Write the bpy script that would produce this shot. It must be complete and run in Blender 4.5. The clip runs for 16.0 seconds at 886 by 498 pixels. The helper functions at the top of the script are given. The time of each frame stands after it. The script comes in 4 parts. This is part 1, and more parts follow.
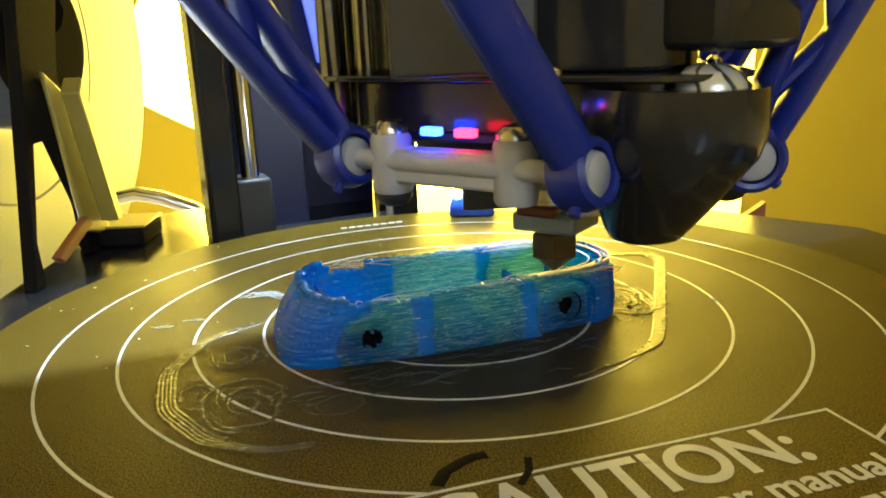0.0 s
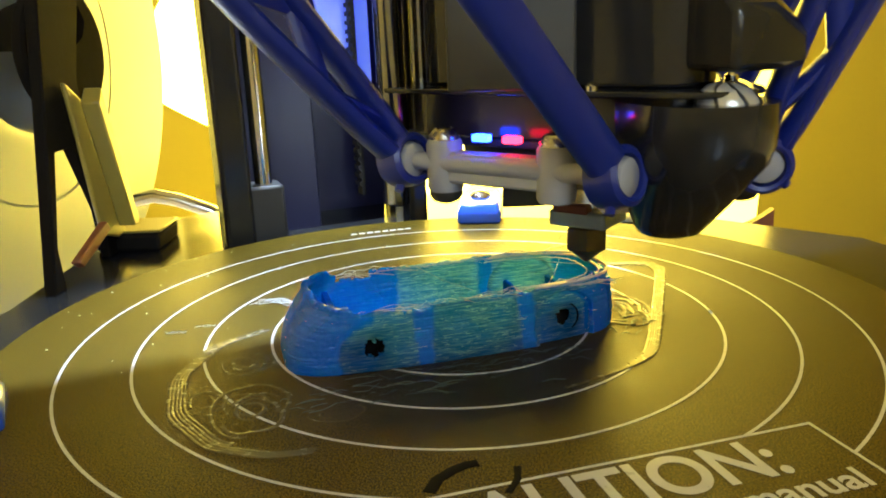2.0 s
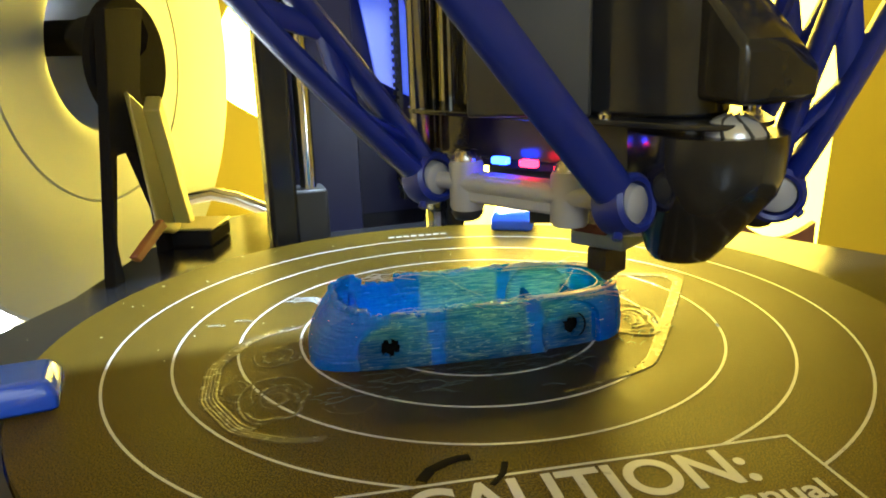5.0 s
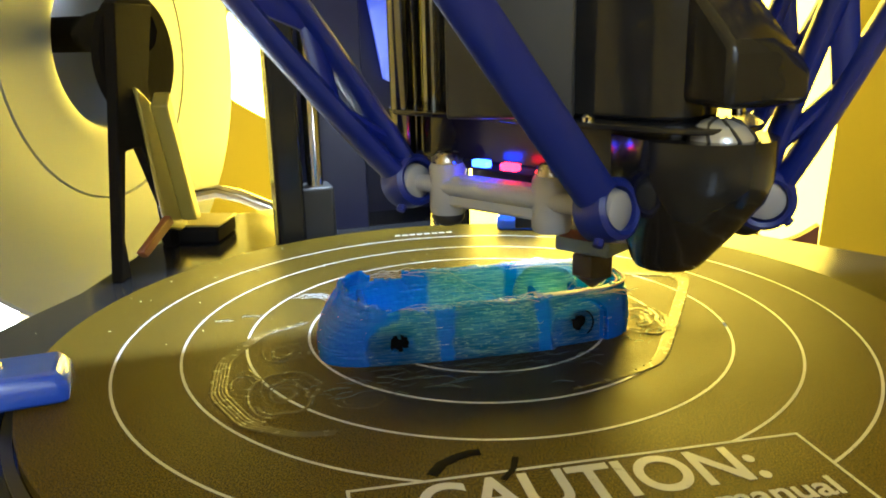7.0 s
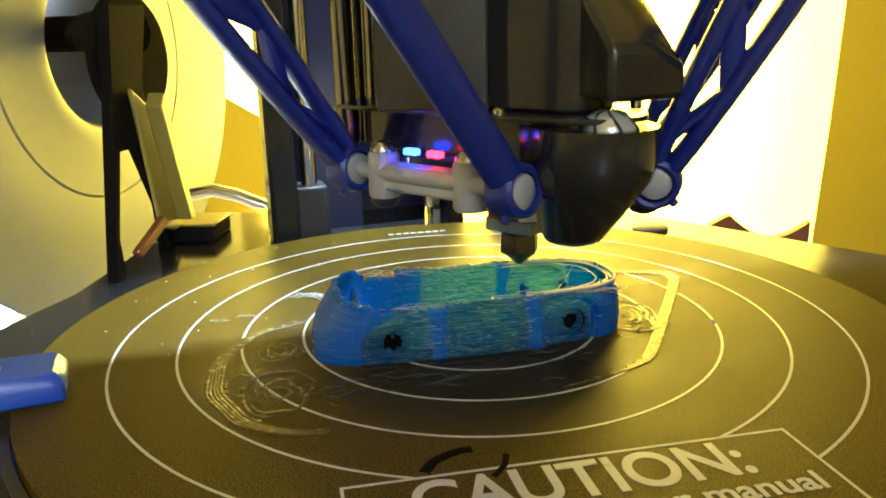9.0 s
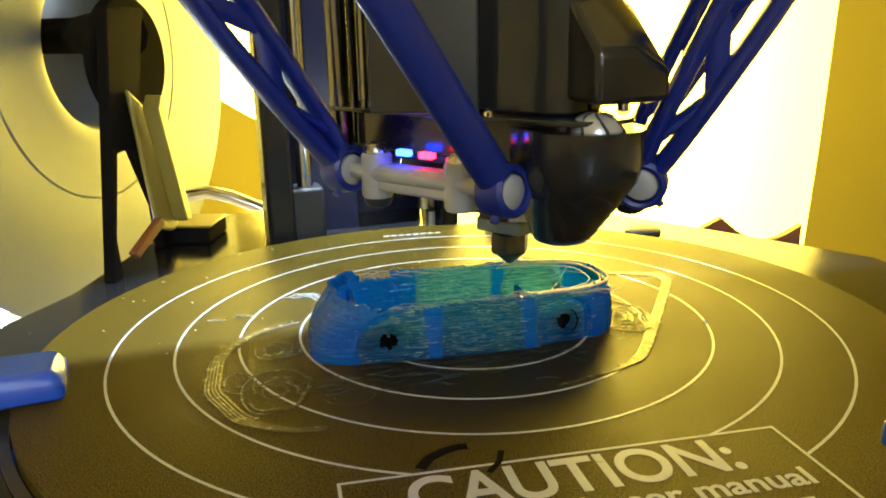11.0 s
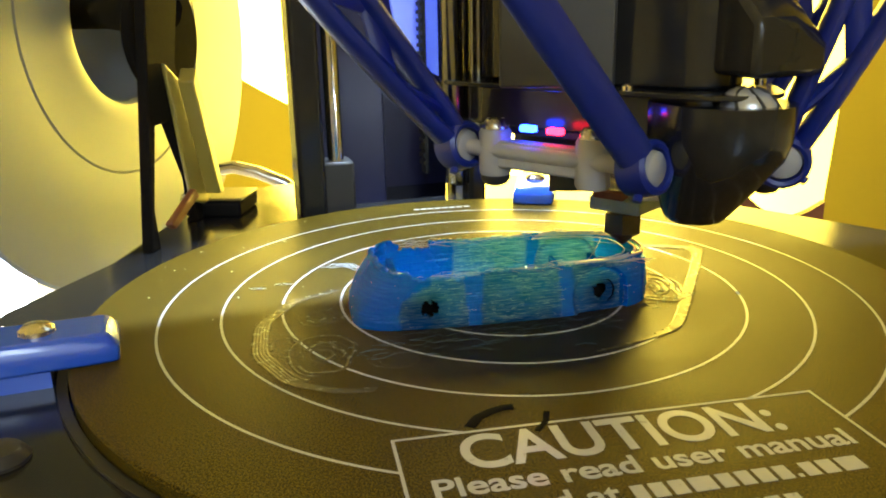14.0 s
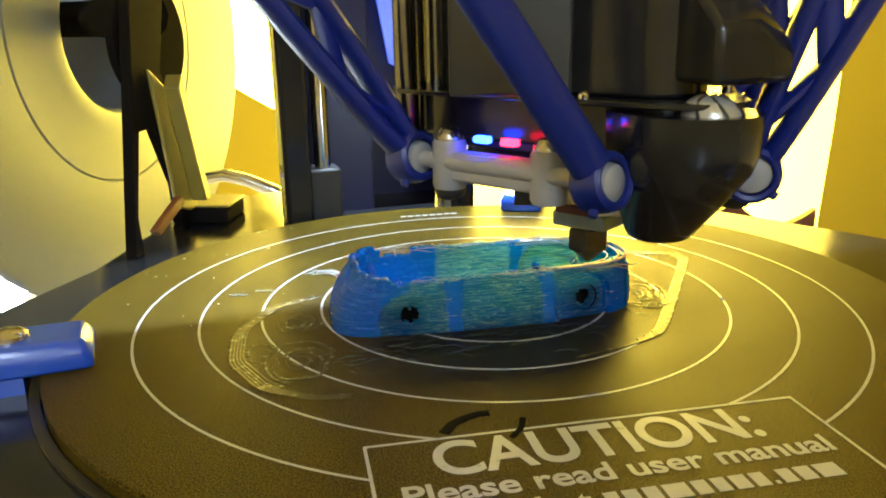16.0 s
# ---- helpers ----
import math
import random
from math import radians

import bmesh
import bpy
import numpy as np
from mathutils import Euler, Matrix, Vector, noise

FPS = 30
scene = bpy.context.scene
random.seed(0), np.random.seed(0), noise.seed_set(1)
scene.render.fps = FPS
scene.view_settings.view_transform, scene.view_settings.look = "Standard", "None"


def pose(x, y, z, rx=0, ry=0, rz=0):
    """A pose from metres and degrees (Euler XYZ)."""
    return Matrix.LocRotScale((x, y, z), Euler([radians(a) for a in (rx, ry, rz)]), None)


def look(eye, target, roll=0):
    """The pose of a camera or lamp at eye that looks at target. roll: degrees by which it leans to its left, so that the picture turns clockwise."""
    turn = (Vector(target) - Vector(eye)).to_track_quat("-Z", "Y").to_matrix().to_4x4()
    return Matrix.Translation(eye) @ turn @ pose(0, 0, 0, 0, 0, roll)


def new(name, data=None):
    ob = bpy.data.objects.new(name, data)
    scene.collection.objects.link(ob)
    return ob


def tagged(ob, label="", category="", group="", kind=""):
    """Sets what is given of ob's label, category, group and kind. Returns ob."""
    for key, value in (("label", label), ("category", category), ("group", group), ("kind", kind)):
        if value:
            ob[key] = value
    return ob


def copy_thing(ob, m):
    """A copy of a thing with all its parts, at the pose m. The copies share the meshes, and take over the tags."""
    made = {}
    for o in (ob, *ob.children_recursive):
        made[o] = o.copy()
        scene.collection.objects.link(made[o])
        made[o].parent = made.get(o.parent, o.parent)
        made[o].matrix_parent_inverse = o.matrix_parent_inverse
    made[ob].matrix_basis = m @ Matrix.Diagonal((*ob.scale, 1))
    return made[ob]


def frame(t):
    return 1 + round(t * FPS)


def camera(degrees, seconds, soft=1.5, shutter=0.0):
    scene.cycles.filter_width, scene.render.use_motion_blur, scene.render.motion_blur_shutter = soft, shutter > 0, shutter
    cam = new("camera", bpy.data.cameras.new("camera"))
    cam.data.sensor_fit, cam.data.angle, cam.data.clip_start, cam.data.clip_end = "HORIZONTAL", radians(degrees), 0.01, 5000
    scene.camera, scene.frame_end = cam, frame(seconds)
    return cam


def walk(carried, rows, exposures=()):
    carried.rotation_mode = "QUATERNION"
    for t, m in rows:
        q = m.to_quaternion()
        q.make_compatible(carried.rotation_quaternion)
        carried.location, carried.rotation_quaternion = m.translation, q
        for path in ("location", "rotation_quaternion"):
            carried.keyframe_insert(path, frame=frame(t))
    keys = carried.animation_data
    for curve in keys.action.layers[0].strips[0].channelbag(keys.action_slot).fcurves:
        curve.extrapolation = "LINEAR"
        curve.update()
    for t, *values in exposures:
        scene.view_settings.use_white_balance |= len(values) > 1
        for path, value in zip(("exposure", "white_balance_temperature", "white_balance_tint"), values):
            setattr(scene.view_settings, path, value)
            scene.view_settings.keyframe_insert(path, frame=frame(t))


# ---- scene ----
# Lengths are given in millimetres and turned into metres by MM.
MM = 0.001
cam = camera(58.23, 16.0, soft=1.9, shutter=0.6)
walk(cam, [
    (0.0, pose(-0.00523, -0.11672, 0.04265, 74.582, 2.348, -2.091)),
    (0.5, pose(-0.00474, -0.11714, 0.04368, 74.677, 2.718, -1.782)),
    (1.0, pose(-0.00375, -0.11807, 0.04512, 74.712, 2.970, -1.512)),
    (1.5, pose(-0.00274, -0.11832, 0.04586, 74.625, 2.985, -1.265)),
    (2.0, pose(-0.00272, -0.12003, 0.04581, 74.399, 2.263, -0.701)),
    (2.5, pose(0.00010, -0.12028, 0.04644, 74.283, 2.041, -0.360)),
    (3.0, pose(-0.00106, -0.12409, 0.04404, 74.064, 0.613, 0.919)),
    (3.5, pose(0.00001, -0.12489, 0.04393, 74.008, 0.552, 1.703)),
    (4.0, pose(0.00199, -0.12861, 0.04688, 74.402, 1.319, 4.132)),
    (4.5, pose(0.00486, -0.12752, 0.04957, 74.381, 1.915, 4.085)),
    (7.0, pose(0.00320, -0.12828, 0.04897, 74.503, 1.344, 4.221)),
    (7.5, pose(0.00449, -0.12788, 0.05083, 74.310, 1.752, 3.998)),
    (8.0, pose(0.00333, -0.12924, 0.04994, 74.300, 1.402, 3.823)),
    (8.5, pose(0.00231, -0.13018, 0.04868, 74.298, 1.179, 3.852)),
    (9.0, pose(0.00382, -0.12950, 0.04980, 74.247, 1.480, 3.856)),
    (11.5, pose(0.00349, -0.13275, 0.04988, 74.522, 1.187, 3.428)),
    (12.0, pose(0.00141, -0.13656, 0.05130, 74.530, 1.630, 4.831)),
    (12.5, pose(0.00220, -0.13813, 0.05394, 74.467, 2.366, 5.791)),
    (13.0, pose(0.00642, -0.13504, 0.05817, 74.191, 3.070, 5.758)),
    (13.5, pose(-0.00197, -0.13451, 0.04724, 73.336, 0.935, 5.101)),
    (14.0, pose(-0.00112, -0.13467, 0.04905, 73.066, 1.094, 4.189)),
    (14.5, pose(0.00074, -0.13264, 0.04893, 73.015, 1.102, 3.736)),
    (15.0, pose(0.00038, -0.13337, 0.04832, 73.052, 0.996, 4.025)),
    (15.5, pose(0.00130, -0.13368, 0.04793, 73.324, 1.078, 4.230)),
    (16.0, pose(0.00186, -0.13350, 0.04782, 73.827, 1.086, 4.148)),
])

# nozzle tip over the bed, mm, by time
HEAD_ROWS = [
    (0.0, 13.30, -8.44),
    (0.5, 11.12, -9.77),
    (1.0, 13.95, -9.40),
    (1.5, 19.86, -9.10),
    (2.0, 20.21, 1.65),
    (2.5, 12.98, 9.18),
    (3.0, 16.64, 5.94),
    (3.5, 20.46, -4.32),
    (4.0, 18.31, -9.66),
    (4.5, 21.62, -1.80),
    (7.0, 17.00, -6.90),
    (7.5, 19.53, -3.11),
    (8.0, 10.93, 2.35),
    (8.5, 6.68, 7.02),
    (9.0, 7.16, 5.43),
    (11.5, 6.38, 6.47),
    (12.0, 9.92, 6.55),
    (12.5, 12.77, 8.44),
    (13.0, 14.54, 8.36),
    (13.5, 17.47, 5.09),
    (14.0, 19.57, 0.59),
    (14.5, 20.62, -3.08),
    (15.0, 20.51, -6.90),
    (15.5, 19.12, -6.81),
    (16.0, 15.86, -6.41),
]
TIP_Z = 8.9
SIDES = (232.5, 352.5, 112.5)      # the three towers' directions
BALL_R, BALL_T, BALL_Z = 21.4, 16.6, 18.4
TOWER_R, ARM_L, TOWER_T = 82.5, 125.0, -16.5
BAR_SHIFT = {232.5: -2.0, 352.5: 0.0, 112.5: 0.0}   # along each bar
TURN = 15.5                        # the bed's print, and the printed car, turned by this

# ------------------------------------------------------------------ light
world = bpy.data.worlds.new("room_air")
scene.world = world
world.use_nodes = True
world.node_tree.nodes["Background"].inputs[0].default_value = (0.55, 0.7, 1.0, 1)
world.node_tree.nodes["Background"].inputs[1].default_value = 0.05

win = bpy.data.lights.new("window_light", "AREA")
win.energy, win.color, win.shape, win.size, win.size_y = 2.0, (0.6, 0.78, 1.0), "RECTANGLE", 0.16, 0.3
wob = new("window_light", win)
wob.matrix_world = look((0.12, -0.86, 0.5), (-0.05, 0.05, 0.03))
scene.view_settings.exposure = 0.2

# cold strip lamp under the tower's crossbar; its lip ends the light along a line across the plate
strip = bpy.data.lights.new("tower_strip_light", "AREA")
strip.energy, strip.color, strip.shape, strip.size, strip.size_y = 2.6, (0.62, 0.8, 1.0), "RECTANGLE", 0.04, 0.0016
TOWER_TURN = pose(0, 0, 0, 0, 0, 22.5)
sob = new("tower_strip_light", strip)
sob.matrix_world = TOWER_TURN @ look((0, 0.084, 0.189), (0, 0.04, 0.0))


# ------------------------------------------------------------------ materials
def uvw(u, v, z=0.0):
    """From the bed's own axes to the world."""
    a = radians(TURN)
    return Vector((u * math.cos(a) - v * math.sin(a), u * math.sin(a) + v * math.cos(a), z))


def mat(name, color, rough=0.5, metal=0.0, vary=0.15, scale=40.0, bump=0.0, bump_scale=200.0, spec=0.5, emit=None, power=0.0, trans=0.0, coat=0.0, bump_dist=0.0003):
    m = bpy.data.materials.new(name)
    m.use_nodes = True
    nt = m.node_tree
    b = nt.nodes["Principled BSDF"]
    b.inputs["Roughness"].default_value = rough
    b.inputs["Metallic"].default_value = metal
    b.inputs["Specular IOR Level"].default_value = spec
    b.inputs["Transmission Weight"].default_value = trans
    b.inputs["Coat Weight"].default_value = coat
    tc = nt.nodes.new("ShaderNodeTexCoord")
    n = nt.nodes.new("ShaderNodeTexNoise")
    n.inputs["Scale"].default_value = scale
    n.inputs["Detail"].default_value = 6
    nt.links.new(tc.outputs["Object"], n.inputs["Vector"])
    mix = nt.nodes.new("ShaderNodeMix")
    mix.data_type = "RGBA"
    mix.inputs[6].default_value = (*[c * (1 - vary) for c in color], 1)
    mix.inputs[7].default_value = (*[min(1, c * (1 + vary)) for c in color], 1)
    nt.links.new(n.outputs["Fac"], mix.inputs[0])
    nt.links.new(mix.outputs[2], b.inputs["Base Color"])
    mr = nt.nodes.new("ShaderNodeMapRange")
    mr.inputs["To Min"].default_value = max(0.02, rough - 0.08)
    mr.inputs["To Max"].default_value = min(1, rough + 0.08)
    nt.links.new(n.outputs["Fac"], mr.inputs["Value"])
    nt.links.new(mr.outputs[0], b.inputs["Roughness"])
    if bump:
        n2 = nt.nodes.new("ShaderNodeTexNoise")
        n2.inputs["Scale"].default_value = bump_scale
        n2.inputs["Detail"].default_value = 4
        nt.links.new(tc.outputs["Object"], n2.inputs["Vector"])
        bp = nt.nodes.new("ShaderNodeBump")
        bp.inputs["Strength"].default_value = bump
        bp.inputs["Distance"].default_value = bump_dist
        nt.links.new(n2.outputs["Fac"], bp.inputs["Height"])
        nt.links.new(bp.outputs[0], b.inputs["Normal"])
    if emit:
        b.inputs["Emission Color"].default_value = (*emit, 1)
        b.inputs["Emission Strength"].default_value = power
    return m


def add_translucent(m, color, amount):
    nt = m.node_tree
    b, out = nt.nodes["Principled BSDF"], nt.nodes["Material Output"]
    t = nt.nodes.new("ShaderNodeBsdfTranslucent")
    t.inputs[0].default_value = (*color, 1)
    mx = nt.nodes.new("ShaderNodeMixShader")
    mx.inputs[0].default_value = amount
    nt.links.new(b.outputs[0], mx.inputs[1])
    nt.links.new(t.outputs[0], mx.inputs[2])
    nt.links.new(mx.outputs[0], out.inputs[0])
    return m


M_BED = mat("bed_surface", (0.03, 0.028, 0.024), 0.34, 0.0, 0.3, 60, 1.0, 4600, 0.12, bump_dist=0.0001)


def speckle(m):
    """Fine light and dark grains of a textured coating."""
    nt = m.node_tree
    b = nt.nodes["Principled BSDF"]
    tc = nt.nodes.new("ShaderNodeTexCoord")
    n = nt.nodes.new("ShaderNodeTexNoise")
    n.inputs["Scale"].default_value, n.inputs["Detail"].default_value = 4600, 2
    nt.links.new(tc.outputs["Object"], n.inputs["Vector"])
    big = nt.nodes.new("ShaderNodeTexNoise")
    big.inputs["Scale"].default_value, big.inputs["Detail"].default_value = 45, 5
    nt.links.new(tc.outputs["Object"], big.inputs["Vector"])
    ramp = nt.nodes.new("ShaderNodeValToRGB")
    ramp.color_ramp.elements[0].position, ramp.color_ramp.elements[0].color = 0.42, (0.012, 0.008, 0.002, 1)
    ramp.color_ramp.elements[1].position, ramp.color_ramp.elements[1].color = 0.66, (0.155, 0.103, 0.009, 1)
    nt.links.new(n.outputs["Fac"], ramp.inputs[0])
    # a dark, smooth film of old glue where prints have stood, with head and tower shadow painted in
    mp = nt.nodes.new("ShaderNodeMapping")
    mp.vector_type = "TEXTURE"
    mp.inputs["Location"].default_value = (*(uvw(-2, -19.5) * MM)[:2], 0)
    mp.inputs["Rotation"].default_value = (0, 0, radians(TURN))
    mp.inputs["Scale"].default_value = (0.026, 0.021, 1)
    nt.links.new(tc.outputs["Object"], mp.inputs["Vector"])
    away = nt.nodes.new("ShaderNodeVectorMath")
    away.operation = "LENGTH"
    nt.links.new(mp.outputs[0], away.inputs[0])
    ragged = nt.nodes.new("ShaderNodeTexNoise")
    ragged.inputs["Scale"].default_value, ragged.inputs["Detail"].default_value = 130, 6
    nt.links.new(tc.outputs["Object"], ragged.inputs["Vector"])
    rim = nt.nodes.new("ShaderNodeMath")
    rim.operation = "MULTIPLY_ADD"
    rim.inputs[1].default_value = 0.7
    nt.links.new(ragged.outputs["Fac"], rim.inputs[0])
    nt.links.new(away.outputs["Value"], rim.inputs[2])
    film_shade = nt.nodes.new("ShaderNodeMapRange")
    film_shade.interpolation_type = "SMOOTHSTEP"
    film_shade.inputs["From Min"].default_value, film_shade.inputs["From Max"].default_value = 1.5, 0.85
    film_shade.inputs["To Min"].default_value, film_shade.inputs["To Max"].default_value = 0.0, 0.85
    nt.links.new(rim.outputs[0], film_shade.inputs["Value"])
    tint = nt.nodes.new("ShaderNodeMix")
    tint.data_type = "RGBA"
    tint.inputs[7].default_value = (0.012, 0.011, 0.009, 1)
    nt.links.new(film_shade.outputs[0], tint.inputs[0])
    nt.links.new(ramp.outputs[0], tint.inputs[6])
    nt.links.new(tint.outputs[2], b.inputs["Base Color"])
    mix = nt.nodes.new("ShaderNodeMath")
    mix.operation = "MULTIPLY_ADD"
    mix.inputs[1].default_value, mix.inputs[2].default_value = 0.25, 0.22
    nt.links.new(n.outputs["Fac"], mix.inputs[0])
    add = nt.nodes.new("ShaderNodeMath")
    add.operation = "MULTIPLY_ADD"
    add.inputs[1].default_value = 0.2
    nt.links.new(big.outputs["Fac"], add.inputs[0])
    nt.links.new(mix.outputs[0], add.inputs[2])
    smooth = nt.nodes.new("ShaderNodeMix")
    smooth.inputs[3].default_value = 0.3
    nt.links.new(film_shade.outputs[0], smooth.inputs[0])
    nt.links.new(add.outputs[0], smooth.inputs[2])
    nt.links.new(smooth.outputs[0], b.inputs["Roughness"])
    gloss = nt.nodes.new("ShaderNodeMapRange")
    gloss.inputs["To Min"].default_value, gloss.inputs["To Max"].default_value = 0.1, 0.2
    nt.links.new(film_shade.outputs[0], gloss.inputs["Value"])
    nt.links.new(gloss.outputs[0], b.inputs["Specular IOR Level"])
    b.inputs["Specular Tint"].default_value = (1.0, 0.82, 0.45, 1)
    return m


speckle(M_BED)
M_PRINT = mat("bed_print", (0.5, 0.495, 0.48), 0.3, 0, 0.12, 600, spec=1.0)
M_BASE = mat("base_black_gloss", (0.012, 0.012, 0.013), 0.14, 0, 0.2, 60)
M_EDGE = mat("plate_edge", (0.02, 0.02, 0.02), 0.35)
M_BLUE = mat("blue_plastic", (0.009, 0.021, 0.2), 0.36, 0, 0.12, 120, 0.08, 900)
M_CLIP = mat("blue_clip_plastic", (0.02, 0.1, 0.7), 0.16, 0, 0.1, 120, spec=0.8)
M_GREY = add_translucent(mat("milky_plastic", (0.42, 0.42, 0.44), 0.34, 0, 0.12, 200), (0.4, 0.39, 0.38), 0.15)
M_BLACK = mat("black_gloss_plastic", (0.018, 0.018, 0.018), 0.16, 0, 0.2, 150, 0.02, 1500)
M_MATT = mat("black_matt_plastic", (0.02, 0.02, 0.021), 0.5, 0, 0.25, 200, 0.1, 1200)
M_PANEL = mat("satin_grey_plate", (0.05, 0.05, 0.048), 0.38, 0, 0.2, 150, 0.08, 1500)
M_CHROME = mat("polished_steel", (0.62, 0.61, 0.6), 0.14, 1.0, 0.08, 300)
M_ALU = mat("brushed_aluminium", (0.8, 0.82, 0.84), 0.4, 0.2, 0.1, 300)
M_PILLAR = mat("dark_polished_steel", (0.22, 0.22, 0.21), 0.16, 1.0, 0.15, 300)
M_SCREW = mat("worn_screw_steel", (0.5, 0.47, 0.43), 0.26, 1.0, 0.2, 700)
M_NOZZLE = mat("tarnished_brass", (0.15, 0.125, 0.08), 0.3, 1.0, 0.35, 500, 0.3, 900)
M_HEATER = mat("heater_wrap", (0.2, 0.27, 0.31), 0.3, 0.3, 0.3, 400)
M_RED = mat("red_silicone", (0.12, 0.03, 0.02), 0.5)
def filament(name, thin, thick=None, rough=0.1, clear=0.4, amount=0.4):
    """Translucent extruded plastic with level layers and tiny glints; the light colours paint in streaks of highlight.
    thin and thick: deep and light colours, and those that shine through, of a single wall and of a solid one; the
    mesh's own attribute solidity leads from one to the other."""
    m = mat(name, thin[0], rough, 0, 0.2, 400)
    nt = m.node_tree
    b, out = nt.nodes["Principled BSDF"], nt.nodes["Material Output"]
    tc = nt.nodes.new("ShaderNodeTexCoord")
    at = nt.nodes.new("ShaderNodeAttribute")
    at.attribute_name = "solidity"

    def tone(i):
        mx = nt.nodes.new("ShaderNodeMix")
        mx.data_type = "RGBA"
        mx.inputs[6].default_value, mx.inputs[7].default_value = (*thin[i], 1), (*(thick or thin)[i], 1)
        nt.links.new(at.outputs["Fac"], mx.inputs[0])
        return mx.outputs[2]

    mp = nt.nodes.new("ShaderNodeMapping")
    mp.inputs["Scale"].default_value = (300, 300, 5200)
    nt.links.new(tc.outputs["Object"], mp.inputs["Vector"])
    n = nt.nodes.new("ShaderNodeTexNoise")
    n.inputs["Scale"].default_value, n.inputs["Detail"].default_value, n.inputs["Roughness"].default_value = 1.0, 6, 0.7
    nt.links.new(mp.outputs[0], n.inputs["Vector"])
    # streak mask: highlights along the layers, painted into the colours
    ramp = nt.nodes.new("ShaderNodeMapRange")
    ramp.inputs["From Min"].default_value, ramp.inputs["From Max"].default_value = 0.44, 0.68
    nt.links.new(n.outputs["Fac"], ramp.inputs["Value"])
    col = nt.nodes.new("ShaderNodeMix")
    col.data_type = "RGBA"
    nt.links.new(ramp.outputs[0], col.inputs[0])
    nt.links.new(tone(0), col.inputs[6])
    nt.links.new(tone(1), col.inputs[7])
    nt.links.new(col.outputs[2], b.inputs["Base Color"])
    lump = nt.nodes.new("ShaderNodeTexNoise")
    lump.inputs["Scale"].default_value, lump.inputs["Detail"].default_value = 1700, 5
    nt.links.new(tc.outputs["Object"], lump.inputs["Vector"])
    both = nt.nodes.new("ShaderNodeMath")
    both.operation = "MULTIPLY_ADD"
    both.inputs[1].default_value = 0.8
    nt.links.new(lump.outputs["Fac"], both.inputs[0])
    nt.links.new(n.outputs["Fac"], both.inputs[2])
    calm = nt.nodes.new("ShaderNodeMapRange")
    calm.inputs["To Min"].default_value, calm.inputs["To Max"].default_value = 1.0, 0.22
    nt.links.new(at.outputs["Fac"], calm.inputs["Value"])
    bp = nt.nodes.new("ShaderNodeBump")
    bp.inputs["Distance"].default_value = 0.001
    nt.links.new(calm.outputs[0], bp.inputs["Strength"])
    nt.links.new(both.outputs[0], bp.inputs["Height"])
    nt.links.new(bp.outputs[0], b.inputs["Normal"])
    nt.links.new(bp.outputs[0], b.inputs["Coat Normal"])
    b.inputs["Transmission Weight"].default_value = clear
    b.inputs["IOR"].default_value = 1.46
    b.inputs["Coat Weight"].default_value = 0.7
    b.inputs["Coat Roughness"].default_value = 0.05
    t = nt.nodes.new("ShaderNodeBsdfTranslucent")
    seen = nt.nodes.new("ShaderNodeMix")
    seen.data_type = "RGBA"
    nt.links.new(ramp.outputs[0], seen.inputs[0])
    nt.links.new(tone(2), seen.inputs[6])
    nt.links.new(tone(3), seen.inputs[7])
    nt.links.new(seen.outputs[2], t.inputs[0])
    mx = nt.nodes.new("ShaderNodeMixShader")
    share = nt.nodes.new("ShaderNodeMapRange")
    share.inputs["To Min"].default_value, share.inputs["To Max"].default_value = (0.7, 0.45) if thick else (amount, amount)
    nt.links.new(at.outputs["Fac"], share.inputs["Value"])
    nt.links.new(share.outputs[0], mx.inputs[0])
    nt.links.new(b.outputs[0], mx.inputs[1])
    nt.links.new(t.outputs[0], mx.inputs[2])
    nt.links.new(mx.outputs[0], out.inputs[0])
    return m


THIN = ((0.004, 0.17, 0.46), (0.3, 0.72, 0.8), (0.07, 0.37, 0.76), (0.6, 0.95, 1.0))
THICK = ((0.0, 0.18, 0.68), (0.004, 0.28, 0.82), (0.002, 0.32, 0.98), (0.01, 0.45, 1.0))
M_PRINTBLUE = filament("blue_filament", THIN, THICK, 0.1, 0.35, 0.45)
M_SOLID = filament("blue_filament_dense", THICK, None, 0.12, 0.1, 0.45)
# pale colour of the beads that stand in for highlights on the car
M_GLINT = add_translucent(mat("painted_glint", (0.5, 0.8, 0.85), 0.12, 0, 0.3, 500, spec=0.9), (0.7, 1.0, 0.9), 0.5)
M_CLEAR = add_translucent(mat("clear_strings", (0.09, 0.11, 0.11), 0.14, 0, 0.4, 500), (0.25, 0.32, 0.32), 0.45)
M_STRING = add_translucent(mat("pale_string", (0.65, 0.68, 0.7), 0.22, 0, 0.2, 500), (0.7, 0.75, 0.75), 0.4)
M_GLOBE = mat("lit_white_globe", (0.8, 0.85, 0.9), 0.5, emit=(0.72, 0.86, 1.0), power=34.0)
M_SKIRT = add_translucent(mat("clear_residue", (0.10, 0.085, 0.045), 0.26, 0, 0.3, 700, 0.6, 1800, 0.35), (0.3, 0.26, 0.16), 0.2)
M_SMEAR_HOLE = mat("dark_residue_and_hole_shade", (0.006, 0.005, 0.004), 0.7, 0, 0.3, 500, 0, 200, 0.05)
M_SPOOL = add_translucent(mat("white_spool_plastic", (0.17, 0.2, 0.27), 0.42, 0, 0.05, 30), (0.55, 0.64, 0.76), 0.12)
M_WALL = mat("painted_wall", (0.36, 0.31, 0.06), 0.85, 0, 0.06, 6, 0.1, 60)
